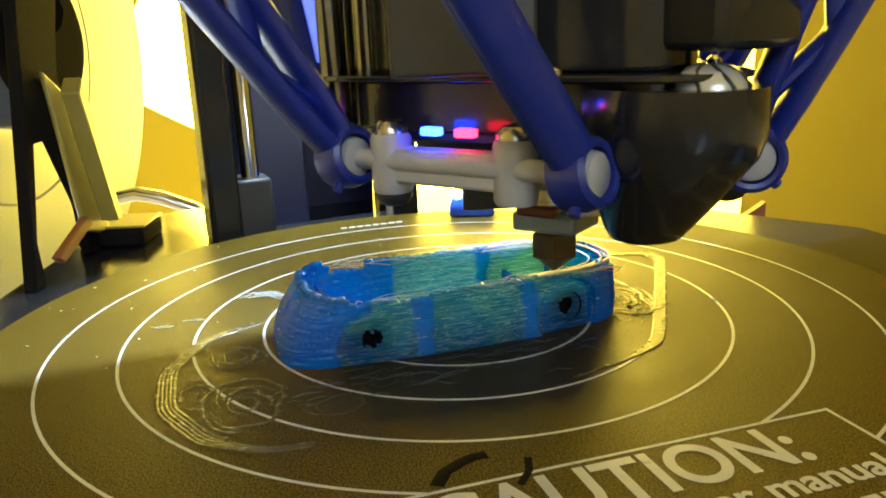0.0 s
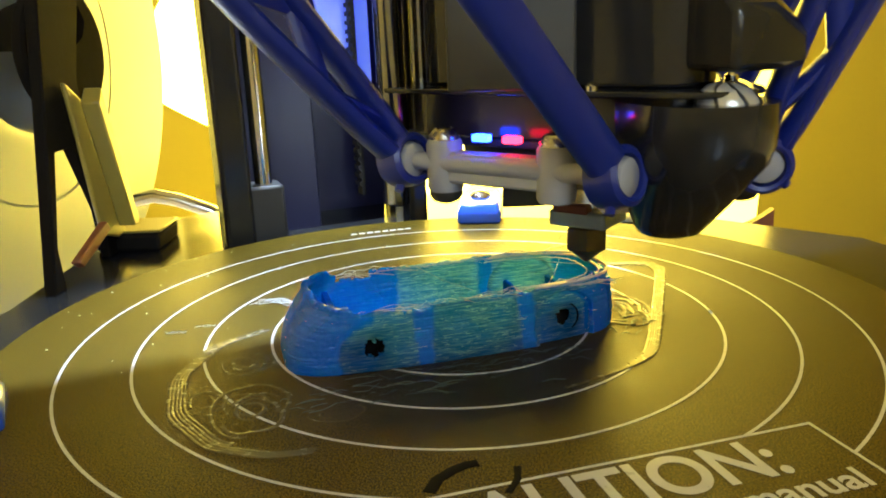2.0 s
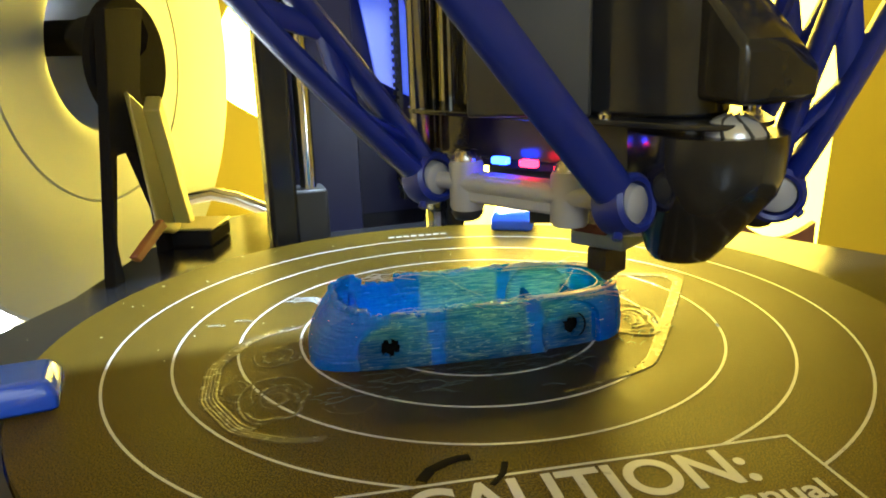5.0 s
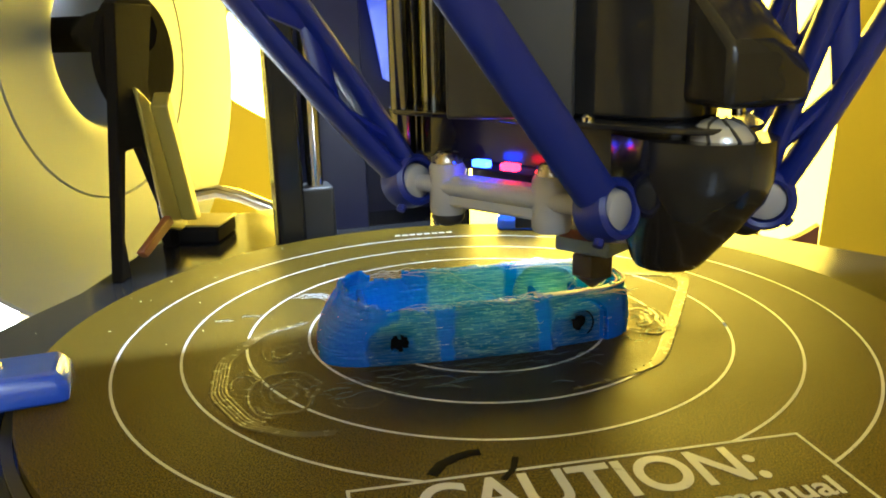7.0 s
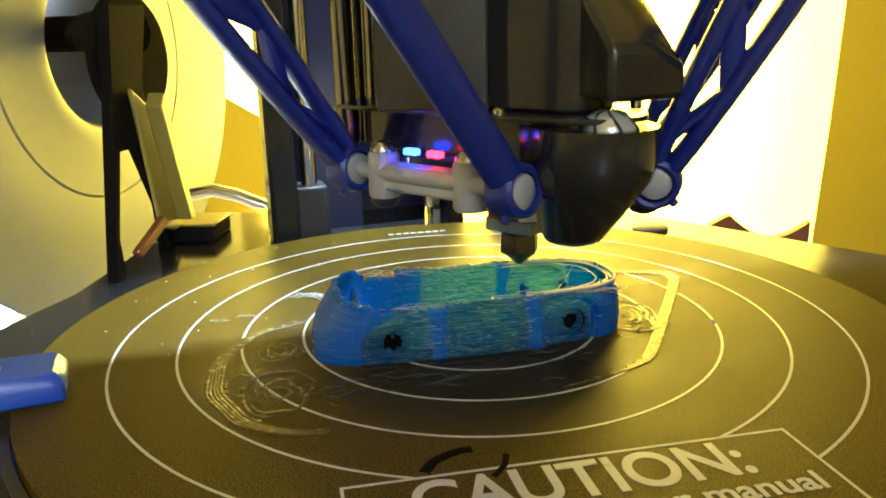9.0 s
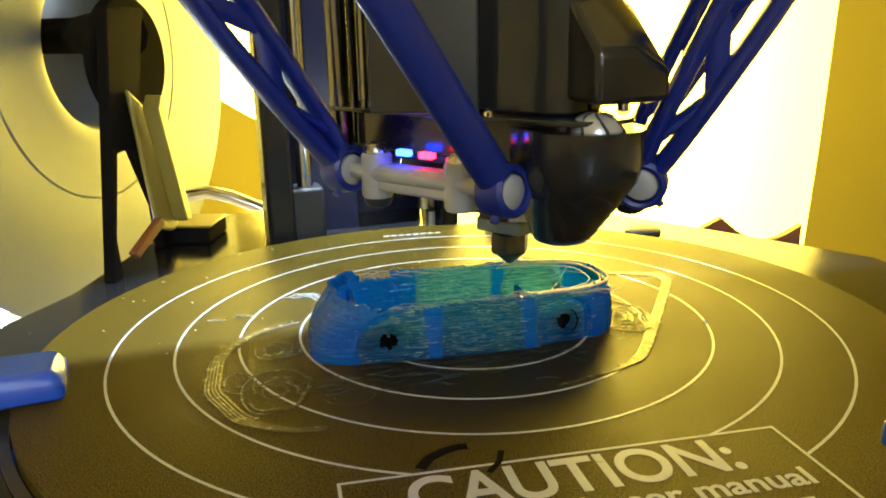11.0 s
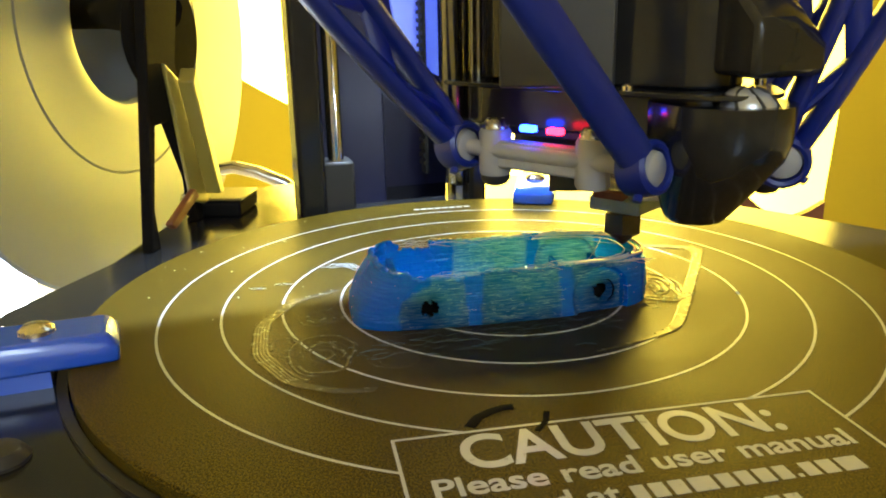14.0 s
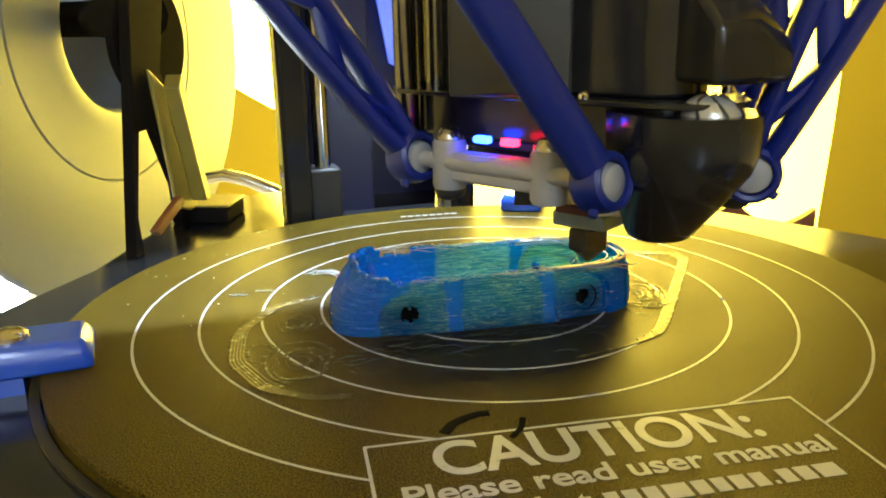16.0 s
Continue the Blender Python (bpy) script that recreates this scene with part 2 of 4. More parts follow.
M_TABLE = mat("pale_laminate", (0.55, 0.53, 0.5), 0.4, 0, 0.2, 25, 0.1, 60)
M_PLAIN = mat("plain_wall", (0.6, 0.58, 0.54), 0.9, 0, 0.05, 5)
M_SHADE = mat("lit_lampshade", (0.8, 0.7, 0.5), 0.8, 0, 0.05, 20, emit=(1.0, 0.73, 0.075), power=12.0)


def bulb_glow(m, place, near, far, strong, weak):
    """The shade glows most beside its bulb."""
    nt = m.node_tree
    tc = nt.nodes.new("ShaderNodeTexCoord")
    d = nt.nodes.new("ShaderNodeVectorMath")
    d.operation = "DISTANCE"
    d.inputs[1].default_value = place
    nt.links.new(tc.outputs["Object"], d.inputs[0])
    mr = nt.nodes.new("ShaderNodeMapRange")
    mr.interpolation_type = "SMOOTHSTEP"
    mr.inputs["From Min"].default_value, mr.inputs["From Max"].default_value = near, far
    mr.inputs["To Min"].default_value, mr.inputs["To Max"].default_value = strong, weak
    nt.links.new(d.outputs["Value"], mr.inputs["Value"])
    nt.links.new(mr.outputs[0], nt.nodes["Principled BSDF"].inputs["Emission Strength"])


bulb_glow(M_SHADE, (-0.15, 0.45, 0.05), 0.1, 0.42, 28.0, 8.0)
M_LEDB = mat("blue_led", (0.1, 0.3, 0.8), 0.4, emit=(0.008, 0.04, 1.0), power=36)
M_LEDR = mat("red_led", (0.8, 0.1, 0.15), 0.4, emit=(1.0, 0.012, 0.035), power=15)
M_STRIP = mat("white_led_strip", (0.7, 0.8, 1), 0.4, emit=(0.03, 0.1, 1.0), power=0.7)
M_WORK = mat("white_work_diode", (0.8, 0.85, 0.9), 0.4, emit=(0.72, 0.87, 1.0), power=1000.0)
M_FANHUB = mat("pale_fan_hub", (0.6, 0.62, 0.64), 0.22, 0.5, 0.1, 300)
M_BELT = mat("rubber_belt", (0.03, 0.03, 0.032), 0.6)
M_TOWERBLUE = mat("tower_panel_blue", (0.010, 0.012, 0.065), 0.4, 0, 0.2, 30)
M_STAND = mat("black_stained_wood", (0.010, 0.009, 0.008), 0.85, 0, 0.3, 60, 0.2, 400, 0.02)
M_BOARD = mat("varnished_board", (0.32, 0.25, 0.05), 0.35, 0, 0.3, 40, 0.15, 90)
M_BROWN = mat("red_brown_leather", (0.2, 0.06, 0.025), 0.5, 0, 0.3, 60)
M_WIRE = mat("copper_wire", (0.55, 0.28, 0.1), 0.35, 0.6)
M_PCB = mat("dark_board", (0.015, 0.017, 0.03), 0.35)
M_SKY = mat("window_daylight", (0.7, 0.8, 1), 0.6, emit=(0.7, 0.84, 1.0), power=1.6)


# ------------------------------------------------------------------ mesh helpers (millimetres)
def finish(name, bm, material, parent=None, label="", bevel=0.0, smooth=True, matrix=None):
    bmesh.ops.remove_doubles(bm, verts=bm.verts, dist=1e-4)
    bmesh.ops.recalc_face_normals(bm, faces=bm.faces)
    bmesh.ops.scale(bm, vec=(MM, MM, MM), verts=bm.verts)
    me = bpy.data.meshes.new(name)
    bm.to_mesh(me)
    bm.free()
    me.materials.append(material)
    ob = new(name, me)
    if smooth:
        for p in me.polygons:
            p.use_smooth = True
        me.set_sharp_from_angle(angle=radians(38))
    if bevel:
        b = ob.modifiers.new("edge", "BEVEL")
        b.width, b.segments, b.limit_method, b.angle_limit = bevel * MM, 2, "ANGLE", radians(35)
    if parent is not None:
        ob.parent = parent
    if matrix is not None:
        ob.matrix_basis = matrix
    if label:
        ob["label"] = label
    return ob


def part(name, bm, material, parent, label="", bevel=0.0, smooth=True, matrix=None):
    return finish(name, bm, material, parent, label, bevel, smooth, matrix)


def thing(name, label, category, m=None, group="", kind=""):
    e = new(name)
    e.empty_display_size = 0.01
    if m is not None:
        e.matrix_basis = m
    return tagged(e, label, category, group, kind)


def box(bm, c, s, m=None):
    r = bmesh.ops.create_cube(bm, size=1)
    mm = Matrix.Translation(c) @ Matrix.Diagonal((*s, 1))
    bmesh.ops.transform(bm, matrix=(m @ mm) if m is not None else mm, verts=r["verts"])
    return bm


def prism(bm, pts, z0, z1, top=None):
    """A solid between a plan outline at z0 and the same or another outline at z1."""
    top = top or pts
    a = [bm.verts.new((x, y, z0)) for x, y in pts]
    b = [bm.verts.new((x, y, z1)) for x, y in top]
    n = len(a)
    for i in range(n):
        bm.faces.new((a[i], a[(i + 1) % n], b[(i + 1) % n], b[i]))
    bm.faces.new(a[::-1])
    bm.faces.new(b)
    return bm


def loft(bm, rings, cap=True):
    vs = [[bm.verts.new(p) for p in r] for r in rings]
    n = len(vs[0])
    for a, b in zip(vs, vs[1:]):
        for i in range(n):
            bm.faces.new((a[i], a[(i + 1) % n], b[(i + 1) % n], b[i]))
    if cap:
        bm.faces.new(vs[0][::-1])
        bm.faces.new(vs[-1])
    return bm


def lathe(bm, prof, seg=32, m=None):
    rings = []
    for r, z in prof:
        ring = [Vector((max(r, 1e-3) * math.cos(2 * math.pi * i / seg), max(r, 1e-3) * math.sin(2 * math.pi * i / seg), z)) for i in range(seg)]
        rings.append([m @ v for v in ring] if m is not None else ring)
    return loft(bm, rings)


def tube(bm, pts, r, seg=8, flat=1.0):
    """A rod along a run of points."""
    pts = [Vector(p) for p in pts]
    rings = []
    for i, p in enumerate(pts):
        d = (pts[min(i + 1, len(pts) - 1)] - pts[max(i - 1, 0)]).normalized()
        up = Vector((0, 0, 1)) if abs(d.z) < 0.9 else Vector((0, 1, 0))
        a = d.cross(up).normalized()
        b = a.cross(d)
        rings.append([p + a * r * math.cos(2 * math.pi * k / seg) + b * r * flat * math.sin(2 * math.pi * k / seg) for k in range(seg)])
    return loft(bm, rings)


def polar(deg, r, t=0.0, z=0.0):
    a = radians(deg)
    return Vector((r * math.cos(a) - t * math.sin(a), r * math.sin(a) + t * math.cos(a), z))


def ring_flat(bm, r, w, z, a0=0.0, a1=360.0, seg=200, h=0.06):
    n = max(4, int(seg * (a1 - a0) / 360))
    rings = []
    for i in range(n + 1):
        a = radians(a0 + (a1 - a0) * i / n)
        c, s = math.cos(a), math.sin(a)
        rings.append([(c * (r - w / 2), s * (r - w / 2), z), (c * (r + w / 2), s * (r + w / 2), z), (c * (r + w / 2), s * (r + w / 2), z + h), (c * (r - w / 2), s * (r - w / 2), z + h)])
    return loft(bm, rings)


# ------------------------------------------------------------------ the room
def room():
    bm = box(bmesh.new(), (150, 1250, 450), (2700, 40, 1700))
    tagged(finish("wall_north", bm, M_WALL, smooth=False), "warm yellow painted wall behind the printer", "wall", kind="structure")
    bm = box(bmesh.new(), (1150, 175, 450), (40, 2110, 1700))
    tagged(finish("wall_east", bm, M_WALL, smooth=False), "plain yellowish painted wall", "wall", kind="structure")
    bm = box(bmesh.new(), (-1000, 175, 450), (40, 2110, 1700))
    tagged(finish("wall_west", bm, M_PLAIN, smooth=False), "plain pale wall closing the room", "wall", kind="structure")
    bm = bmesh.new()
    for c, s in (((150, -900, -150), (2700, 40, 500)), ((150, -900, 1070), (2700, 40, 460)), ((-725, -900, 470), (950, 40, 740)), ((995, -900, 470), (1010, 40, 740))):
        box(bm, c, s)
    tagged(finish("wall_south", bm, M_PLAIN, smooth=False), "plain pale wall with a window opening", "wall", kind="structure")
    w = thing("window_1", "daylit window in the pale wall", "window", kind="structure")
    bm = bmesh.new()
    for c, s in (((120, -890, 110), (740, 60, 20)), ((120, -890, 830), (740, 60, 20)), ((-240, -890, 470), (20, 60, 700)), ((480, -890, 470), (20, 60, 700))):
        box(bm, c, s)
    part("window_frame", bm, M_PLAIN, w, "white window frame")
    part("pane", box(bmesh.new(), (120, -915, 470), (740, 4, 740)), M_SKY, w, "bright daylight behind the pane")
    bm = box(bmesh.new(), (150, 175, 1310), (2700, 2200, 20))
    tagged(finish("ceiling", bm, M_PLAIN, smooth=False), "plain pale ceiling", "ceiling", kind="structure")
    bm = box(bmesh.new(), (150, 175, -420), (2700, 2200, 20))
    tagged(finish("floor", bm, M_TABLE, smooth=False), "plain wooden floor", "floor", kind="structure")
    t = thing("table", "plain pale laminate table under the printer", "table")
    part("tabletop", box(bmesh.new(), (0, 0, -105), (1100, 620, 20)), M_TABLE, t, bevel=2)
    for x in (-500, 500):
        for y in (-260, 260):
            part("leg", box(bmesh.new(), (x, y, -262.5), (50, 50, 295)), M_TABLE, t, bevel=2)


room()


# ------------------------------------------------------------------ lamp behind the printer
def lamp():
    e = thing("floor_lamp", "big glowing warm white fabric shade on a leaning floor lamp", "lamp")
    m = pose(8, 702, -71, 0, 18, 0)
    bm = bmesh.new()
    prof = [(313, 0), (287, 104), (252, 234), (236, 300)]
    lathe(bm, prof, 72, m)
    part("shade", bm, M_SHADE, e, "glowing warm white fabric shade")
    part("base", lathe(bmesh.new(), [(130, -410), (130, -396), (20, -386), (12, -370), (12, -60)], 32, pose(8, 702, 0)), M_MATT, e, "dark lamp base", 0)


lamp()


def globe():
    e = thing("globe_lamp", "small glowing cool white globe lamp on the table", "lamp")
    bm = lathe(bmesh.new(), [(14, -91), (30, -84), (42, -66), (38, -44), (24, -30), (0, -26)], 40, pose(-245, 165, 0))
    part("globe", bm, M_GLOBE, e, "glowing white glass globe")
    part("base", lathe(bmesh.new(), [(24, -95), (24, -92), (15, -90)], 32, pose(-245, 165, 0)), M_MATT, e, "dark lamp foot")


globe()


# ------------------------------------------------------------------ printer base, plate and its print
BASE = [(-91, -70), (-92, -5), (-86, 24), (-87, 60), (-80, 96), (-46, 118), (14, 116), (63, 74), (91, 49), (108, -10), (100, -70), (50, -120), (-50, -120)]


def printer():
    e = thing("desktop_printer", "small black desktop printer with a glossy base and an upright tower", "printer")
    part("base", prism(bmesh.new(), BASE, -95, -2.6), M_BASE, e, "glossy black base", bevel=1.2)
    bm = bmesh.new()
    lathe(bm, [(3.6, -2.6), (3.6, -2.2), (2.6, -1.0), (0.0, -0.6)], 24, pose(-62, -54, 0))
    part("cap", bm, M_MATT, e, "rounded dark cap on the base")
    part("cap", lathe(bmesh.new(), [(4.6, -2.6), (4.6, -1.9), (3.8, -1.5), (0, -1.4)], 28, pose(42.5, 73, 0)), M_MATT, e, "flat dark cap on the base")
    turn = pose(0, 0, 0, 0, 0, 22.5)
    # turned x along the rods' line, y away from the bed
    part("side_panel", box(bmesh.new(), (-22.5, 80, 118), (7, 12, 242), turn), M_BLACK, e, "black tower edge", bevel=1.2)
    part("side_panel", box(bmesh.new(), (22.5, 82, 118), (5, 14, 242), turn), M_BLACK, e, "black tower edge", bevel=1.2)
    part("back_panel", box(bmesh.new(), (3, 106, 118), (40, 3, 242), turn), M_TOWERBLUE, e, "dark blue back panel")
    part("inner_panel", box(bmesh.new(), (-11.4, 88, 118), (22.4, 2, 242), turn), M_TOWERBLUE, e, "dark blue inner panel", 0.4)
    bm = bmesh.new()
    a = [turn @ Vector(p) for p in ((8.5, 99, 36), (19.5, 99, 30), (19.5, 99, 236), (3.5, 99, 236), (4.5, 99, 60))]
    b = [turn @ Vector((0, 1.5, 0)) + p for p in a]
    loft(bm, [a, b])
    part("side_panel", box(bmesh.new(), (24.6, 98, 118), (1.6, 17, 242), turn), M_BLACK, e, "black tower wall")
    part("light_panel", bm, M_STRIP, e, "glowing blue-white light panel", smooth=False)
    for x in (-15.5, 16.5):
        part("rod", lathe(bmesh.new(), [(2.1, 3), (2.1, 238)], 24, turn @ pose(x, 79, 0)), M_CHROME, e, "polished steel rod")
        if x < 0:
            part("rod_clamp", box(bmesh.new(), (x, 80, 4.5), (8.5, 9, 14), turn), M_MATT, e, "black rod clamp", 0.8)
    part("light_bar", box(bmesh.new(), (0, 76, 194), (48, 24, 8), turn), M_MATT, e, "black crossbar over a strip light", bevel=0.6)
    part("light_lip", box(bmesh.new(), (0, 65.5, 167.3), (48, 1, 45.4), turn), M_MATT, e, "black lip before the strip light")
    # unseen plate, added only to keep strip light off the inner panel
    part("light_blocker", box(bmesh.new(), (0, 86.4, 125), (48, 0.6, 130), turn), M_MATT, e, "unseen black plate keeping the strip light off the inner panel")
    pin = part("plate_pin", lathe(bmesh.new(), [(0.9, -2.6), (0.9, 1.9), (0.7, 2.2), (0, 2.3)], 16, pose(-13.2, 78.8, 0)), M_STRING, e, "pale upright pin behind the plate")
    part("pin_sleeve", lathe(bmesh.new(), [(1.5, 2.3), (1.6, 2.5), (1.6, 8.5), (1.5, 8.7)], 16, pose(-13.2, 78.8, 0)), M_PILLAR, pin, "dull steel sleeve")
    belt = part("belt", box(bmesh.new(), (13.6, 95, 118), (1.0, 4, 230), turn), M_BELT, e, "black toothed belt")
    bm = bmesh.new()
    for k in range(100):
        box(bm, (12.9, 95, 6 + k * 2.2), (0.8, 4, 1.1), turn)
    tagged(part("belt_toothing", bm, M_BELT, belt), kind="stuff")


def bed():
    e = thing("print_bed", "dark speckled round build plate with white rings", "build plate")
    bm = lathe(bmesh.new(), [(72.3, -2.6), (72.4, -0.3), (72.1, 0.0), (0, 0.0)], 160)
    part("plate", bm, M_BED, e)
    part("rim", ring_flat(bmesh.new(), 73.4, 1.4, -2.55, h=0.7), M_EDGE, e, "dark rim under the plate")
    for r in (10, 20, 30, 40, 50, 60):
        if r >= 50:
            half = math.degrees(math.acos(46.3 / r)) if r == 50 else math.degrees(math.asin(27.5 / r))
            mid = -90 + TURN
            bm = ring_flat(bmesh.new(), r, 0.42, -0.03, mid + half, mid + 360 - half)
        else:
            bm = ring_flat(bmesh.new(), r, 0.42, -0.03)
        part("ring", bm, M_PRINT, e, "thin white printed ring")
    fr = bmesh.new()
    for c, s in (((0, -46.3, 0), (55.4, 0.42, 0.06)), ((-27.5, -56.3, 0), (0.42, 19.6, 0.06)), ((27.5, -56.3, 0), (0.42, 19.6, 0.06))):
        box(fr, c, s, pose(0, 0, 0, 0, 0, TURN))
    part("frame", fr, M_PRINT, e, "white printed frame")

    def words(text, u, v, width, height):
        c = bpy.data.curves.new("words", "FONT")
        c.body, c.size, c.extrude, c.offset = text, 10, 0.03, 0.18
        tmp = bpy.data.objects.new("tmp", c)
        me = bpy.data.meshes.new_from_object(tmp)
        bpy.data.objects.remove(tmp)
        bm = bmesh.new()
        bm.from_mesh(me)
        xs = [w.co.x for w in bm.verts]
        ys = [w.co.y for w in bm.verts]
        sx = width / (max(xs) - min(xs))
        for w in bm.verts:
            w.co = uvw(u + (w.co.x - min(xs)) * sx, v + w.co.y * height / 7.0, 0.02 + w.co.z)
        part("lettering", bm, M_PRINT, e, "white printed lettering", smooth=False)

    words("CAUTION:", -20.2, -54.2, 39.5, 7.0)
    words("Please read user manual", -24.6, -58.9, 49.6, 3.4)
    words("located at", -24.2, -63.7, 18.6, 3.4)
    bars = bmesh.new()
    u = -4.3
    for w in (1.5, 1.7, 1.7, 2.7, 1.7, 1.6, 1.8, 1.6, 0.5, 1.6, 1.8, 2.7):
        box(bars, (u + w / 2, -63.7 + (1.25 if w > 1 else 0.3), 0.02), (w, 2.5 if w > 1 else 0.6, 0.06), pose(0, 0, 0, 0, 0, TURN))
        u += w + 0.55
    for w in (1.6, 1.6, 1.6):
        box(bars, (7.0 + 2.2 * len(bars.verts) / 8 - 26.4, -67.4, 0.02), (w, 2.6, 0.06), pose(0, 0, 0, 0, 0, TURN))
    part("lettering_bar", bars, M_PRINT, e, "white printed lettering")
    b2 = bmesh.new()
    for k in range(8):
        box(b2, (-6.2 + k * 1.85, 64.0, 0.02), (1.35, 1.0, 0.06), pose(0, 0, 0, 0, 0, TURN))
    part("lettering_bar", b2, M_PRINT, e, "white printed maker's mark")


def clip(deg):
    e = thing("bed_clip", "glossy blue plastic clip screwed down over the plate's edge", "clip", pose(0, 0, 0, 0, 0, deg), group="plate clips")
    pts = [(65, -4.6), (66, -5.2), (84, -5.6), (92, -4.5), (92, 4.5), (84, 5.6), (66, 5.2), (65, 4.6)]
    bm = bmesh.new()
    top = [(66.4, -3.6), (67, -4.2), (84, -4.6), (91, -3.6), (91, 3.6), (84, 4.6), (67, 4.2), (66.4, 3.6)]
    loft(bm, [[(x, y, 0.1) for x, y in pts], [(x, y, 2.8) for x, y in pts], [(x, y, 4.6) for x, y in top]])
    body = part("body", bm, M_CLIP, e, bevel=0.5)
    part("foot", box(bmesh.new(), (83, 0, -1.2), (17, 9, 2.8)), M_CLIP, e)
    bm = lathe(bmesh.new(), [(2.6, 4.5), (2.5, 5.2), (1.6, 5.9), (0, 6.1)], 24, pose(76, 0, 0))
    part("screw", bm, M_SCREW, e, "domed steel screw")


printer()
bed()
for a in (204.4, 84.4, 324.4):
    clip(a)


# ------------------------------------------------------------------ the half-printed car
CAR_H, CAR_TOP = 8.6, 9.6


def car_outline(n=520):
    """Rounded plan of the body in the bed's axes, anticlockwise."""
    cu, cv, hu, hv = -2.8, -3.6, 26.0, 10.4
    out = []
    for i in range(6000):
        a = 2 * math.pi * i / 6000
        c, s = math.cos(a), math.sin(a)
        p = 4.4 if c < 0 else 3.0
        u = hu * math.copysign(abs(c) ** (2 / p), c)
        v = hv * math.copysign(abs(s) ** (2 / p), s)
        out.append((cu + u, cv + v))
    # even steps along the outline
    run = [0.0]
    for a, b in zip(out, out[1:] + out[:1]):
        run.append(run[-1] + math.hypot(b[0] - a[0], b[1] - a[1]))
    even, j = [], 0
    for i in range(n):
        while run[j + 1] < run[-1] * i / n:
            j += 1
        a, b, f = out[j], out[(j + 1) % 6000], (run[-1] * i / n - run[j]) / (run[j + 1] - run[j])
        even.append((a[0] + (b[0] - a[0]) * f, a[1] + (b[1] - a[1]) * f))
    return even


def car():
    e = thing("printed_car", "half-printed translucent blue plastic toy car body", "model car")
    pts = car_outline()
    n, layers = len(pts), 43
    bm = bmesh.new()
    grid = []
    rnd = random.Random(4)
    solid = bm.verts.layers.float.new("solidity")

    def density(u, v, z):
        jit = 0.5 * noise.noise((u * 0.5, v * 0.5, z * 0.6))
        w = u + jit
        step = lambda x, soft=0.5: min(1.0, max(0.0, 0.5 + x / soft))
        if v > -3.6:
            return max(step(-9.3 - w), step(1.2 - abs(w - 6.2)), step(w - 18))
        fore, aft = math.hypot(u + 17.2, z - 2.2) + jit, math.hypot(u - 12.4, z - 2.4) + 0.6 * jit
        d = max(min(step(-17.5 - w), step(fore - 4.7)), step(-22.4 - w), step(w - 18.5))
        d = max(d, min(step(w - 12.4), step(aft - 4.6), step(7.6 - z, 1.0)))
        d = max(d, min(step(w + 10.6 + 0.16 * z), step(-8.6 - w)), min(step(w - 4.9), step(7.4 - w), step(aft - 5.0)))
        d = max(d, 0.55 * step(4.6 - aft, 1.5) * step(aft - 3.0, 1.5))
        return max(d, 0.35 * step(noise.noise((u * 0.35, z * 0.5, 9.0)) - 0.2, 0.6))
    def skin(u, v, z, q=0.0):
        """A place on the wall, q inwards of its outer face."""
        f = min(1, z / CAR_H)
        du, dv = -3.0 - u, -3.6 - v
        d = math.hypot(du, dv)
        lean = 0.9 * f * f * (1 if v < -3.6 else 0.6)
        if u < -22:
            lean += 3.2 * f * f * min(1, (-22 - u) / 5)
        if u > 18:
            lean += 1.3 * (f - 0.45) ** 2 * min(1, (u - 18) / 3)
        arch = 0.0
        for hu_ in (-17.2, 12.4):
            dd = math.hypot(u - hu_, z - 2.6)
            if abs(v + 3.6) > 8.5:
                arch = max(arch, (0.9 if hu_ > 0 else 0.15) * min(1, max(0, (5.4 - dd) / 0.5)))
        return uvw(u + du / d * (lean + q), v + dv / d * (q + 0.35 * lean) + (arch if v < -3.6 else -arch), z)

    for k in range(layers + 1):
        z = CAR_TOP * k / layers
        row = []
        for i, (u, v) in enumerate(pts):
            q = 0.05 * (k % 2) + 0.12 * noise.noise((u * 0.25, v * 0.25, k * 3.1))
            q += 0.16 * rnd.random() ** 6 + 0.025 * rnd.uniform(-1, 1)
            vert = bm.verts.new(skin(u, v, z, q))
            vert[solid] = density(u, v, z)
            row.append(vert)
        grid.append(row)
    for k in range(layers):
        for i in range(n):
            u, v = pts[i]
            z = CAR_TOP * (k + 0.5) / layers
            hole = False
            for hu_ in (-17.2, 12.4):
                if v < -11 and math.hypot(u - hu_, z - 3.3) < 1.5 + 0.55 * noise.noise((u * 1.9, z * 1.9, 1.0)) + 0.25 * noise.noise((u * 5, z * 5, 4.0)):
                    hole = True
            top = CAR_H + 0.35 * noise.noise((u * 0.5, v * 0.5, 7.0))
            if u < -20.5:
                top = 9.3 + 0.2 * noise.noise((u * 0.9, v * 0.9, 3.0))
            elif v > 0 and -19.5 < u < -13.8:
                top -= 1.1
            elif v < -8 and -19.5 < u < -9:
                top -= 0.5
            if not hole and z < top:
                bm.faces.new((grid[k][i], grid[k][(i + 1) % n], grid[k + 1][(i + 1) % n], grid[k + 1][i]))
    shell = part("shell", bm, M_PRINTBLUE, e, "glossy translucent blue wall with fine layer lines")
    so = shell.modifiers.new("wall", "SOLIDIFY")
    so.thickness, so.offset = 0.9 * MM, -1
    # proud pale beads on single layers, modelled in place of glints on their ridges
    bm = bmesh.new()
    step = math.hypot(pts[1][0] - pts[0][0], pts[1][1] - pts[0][1])
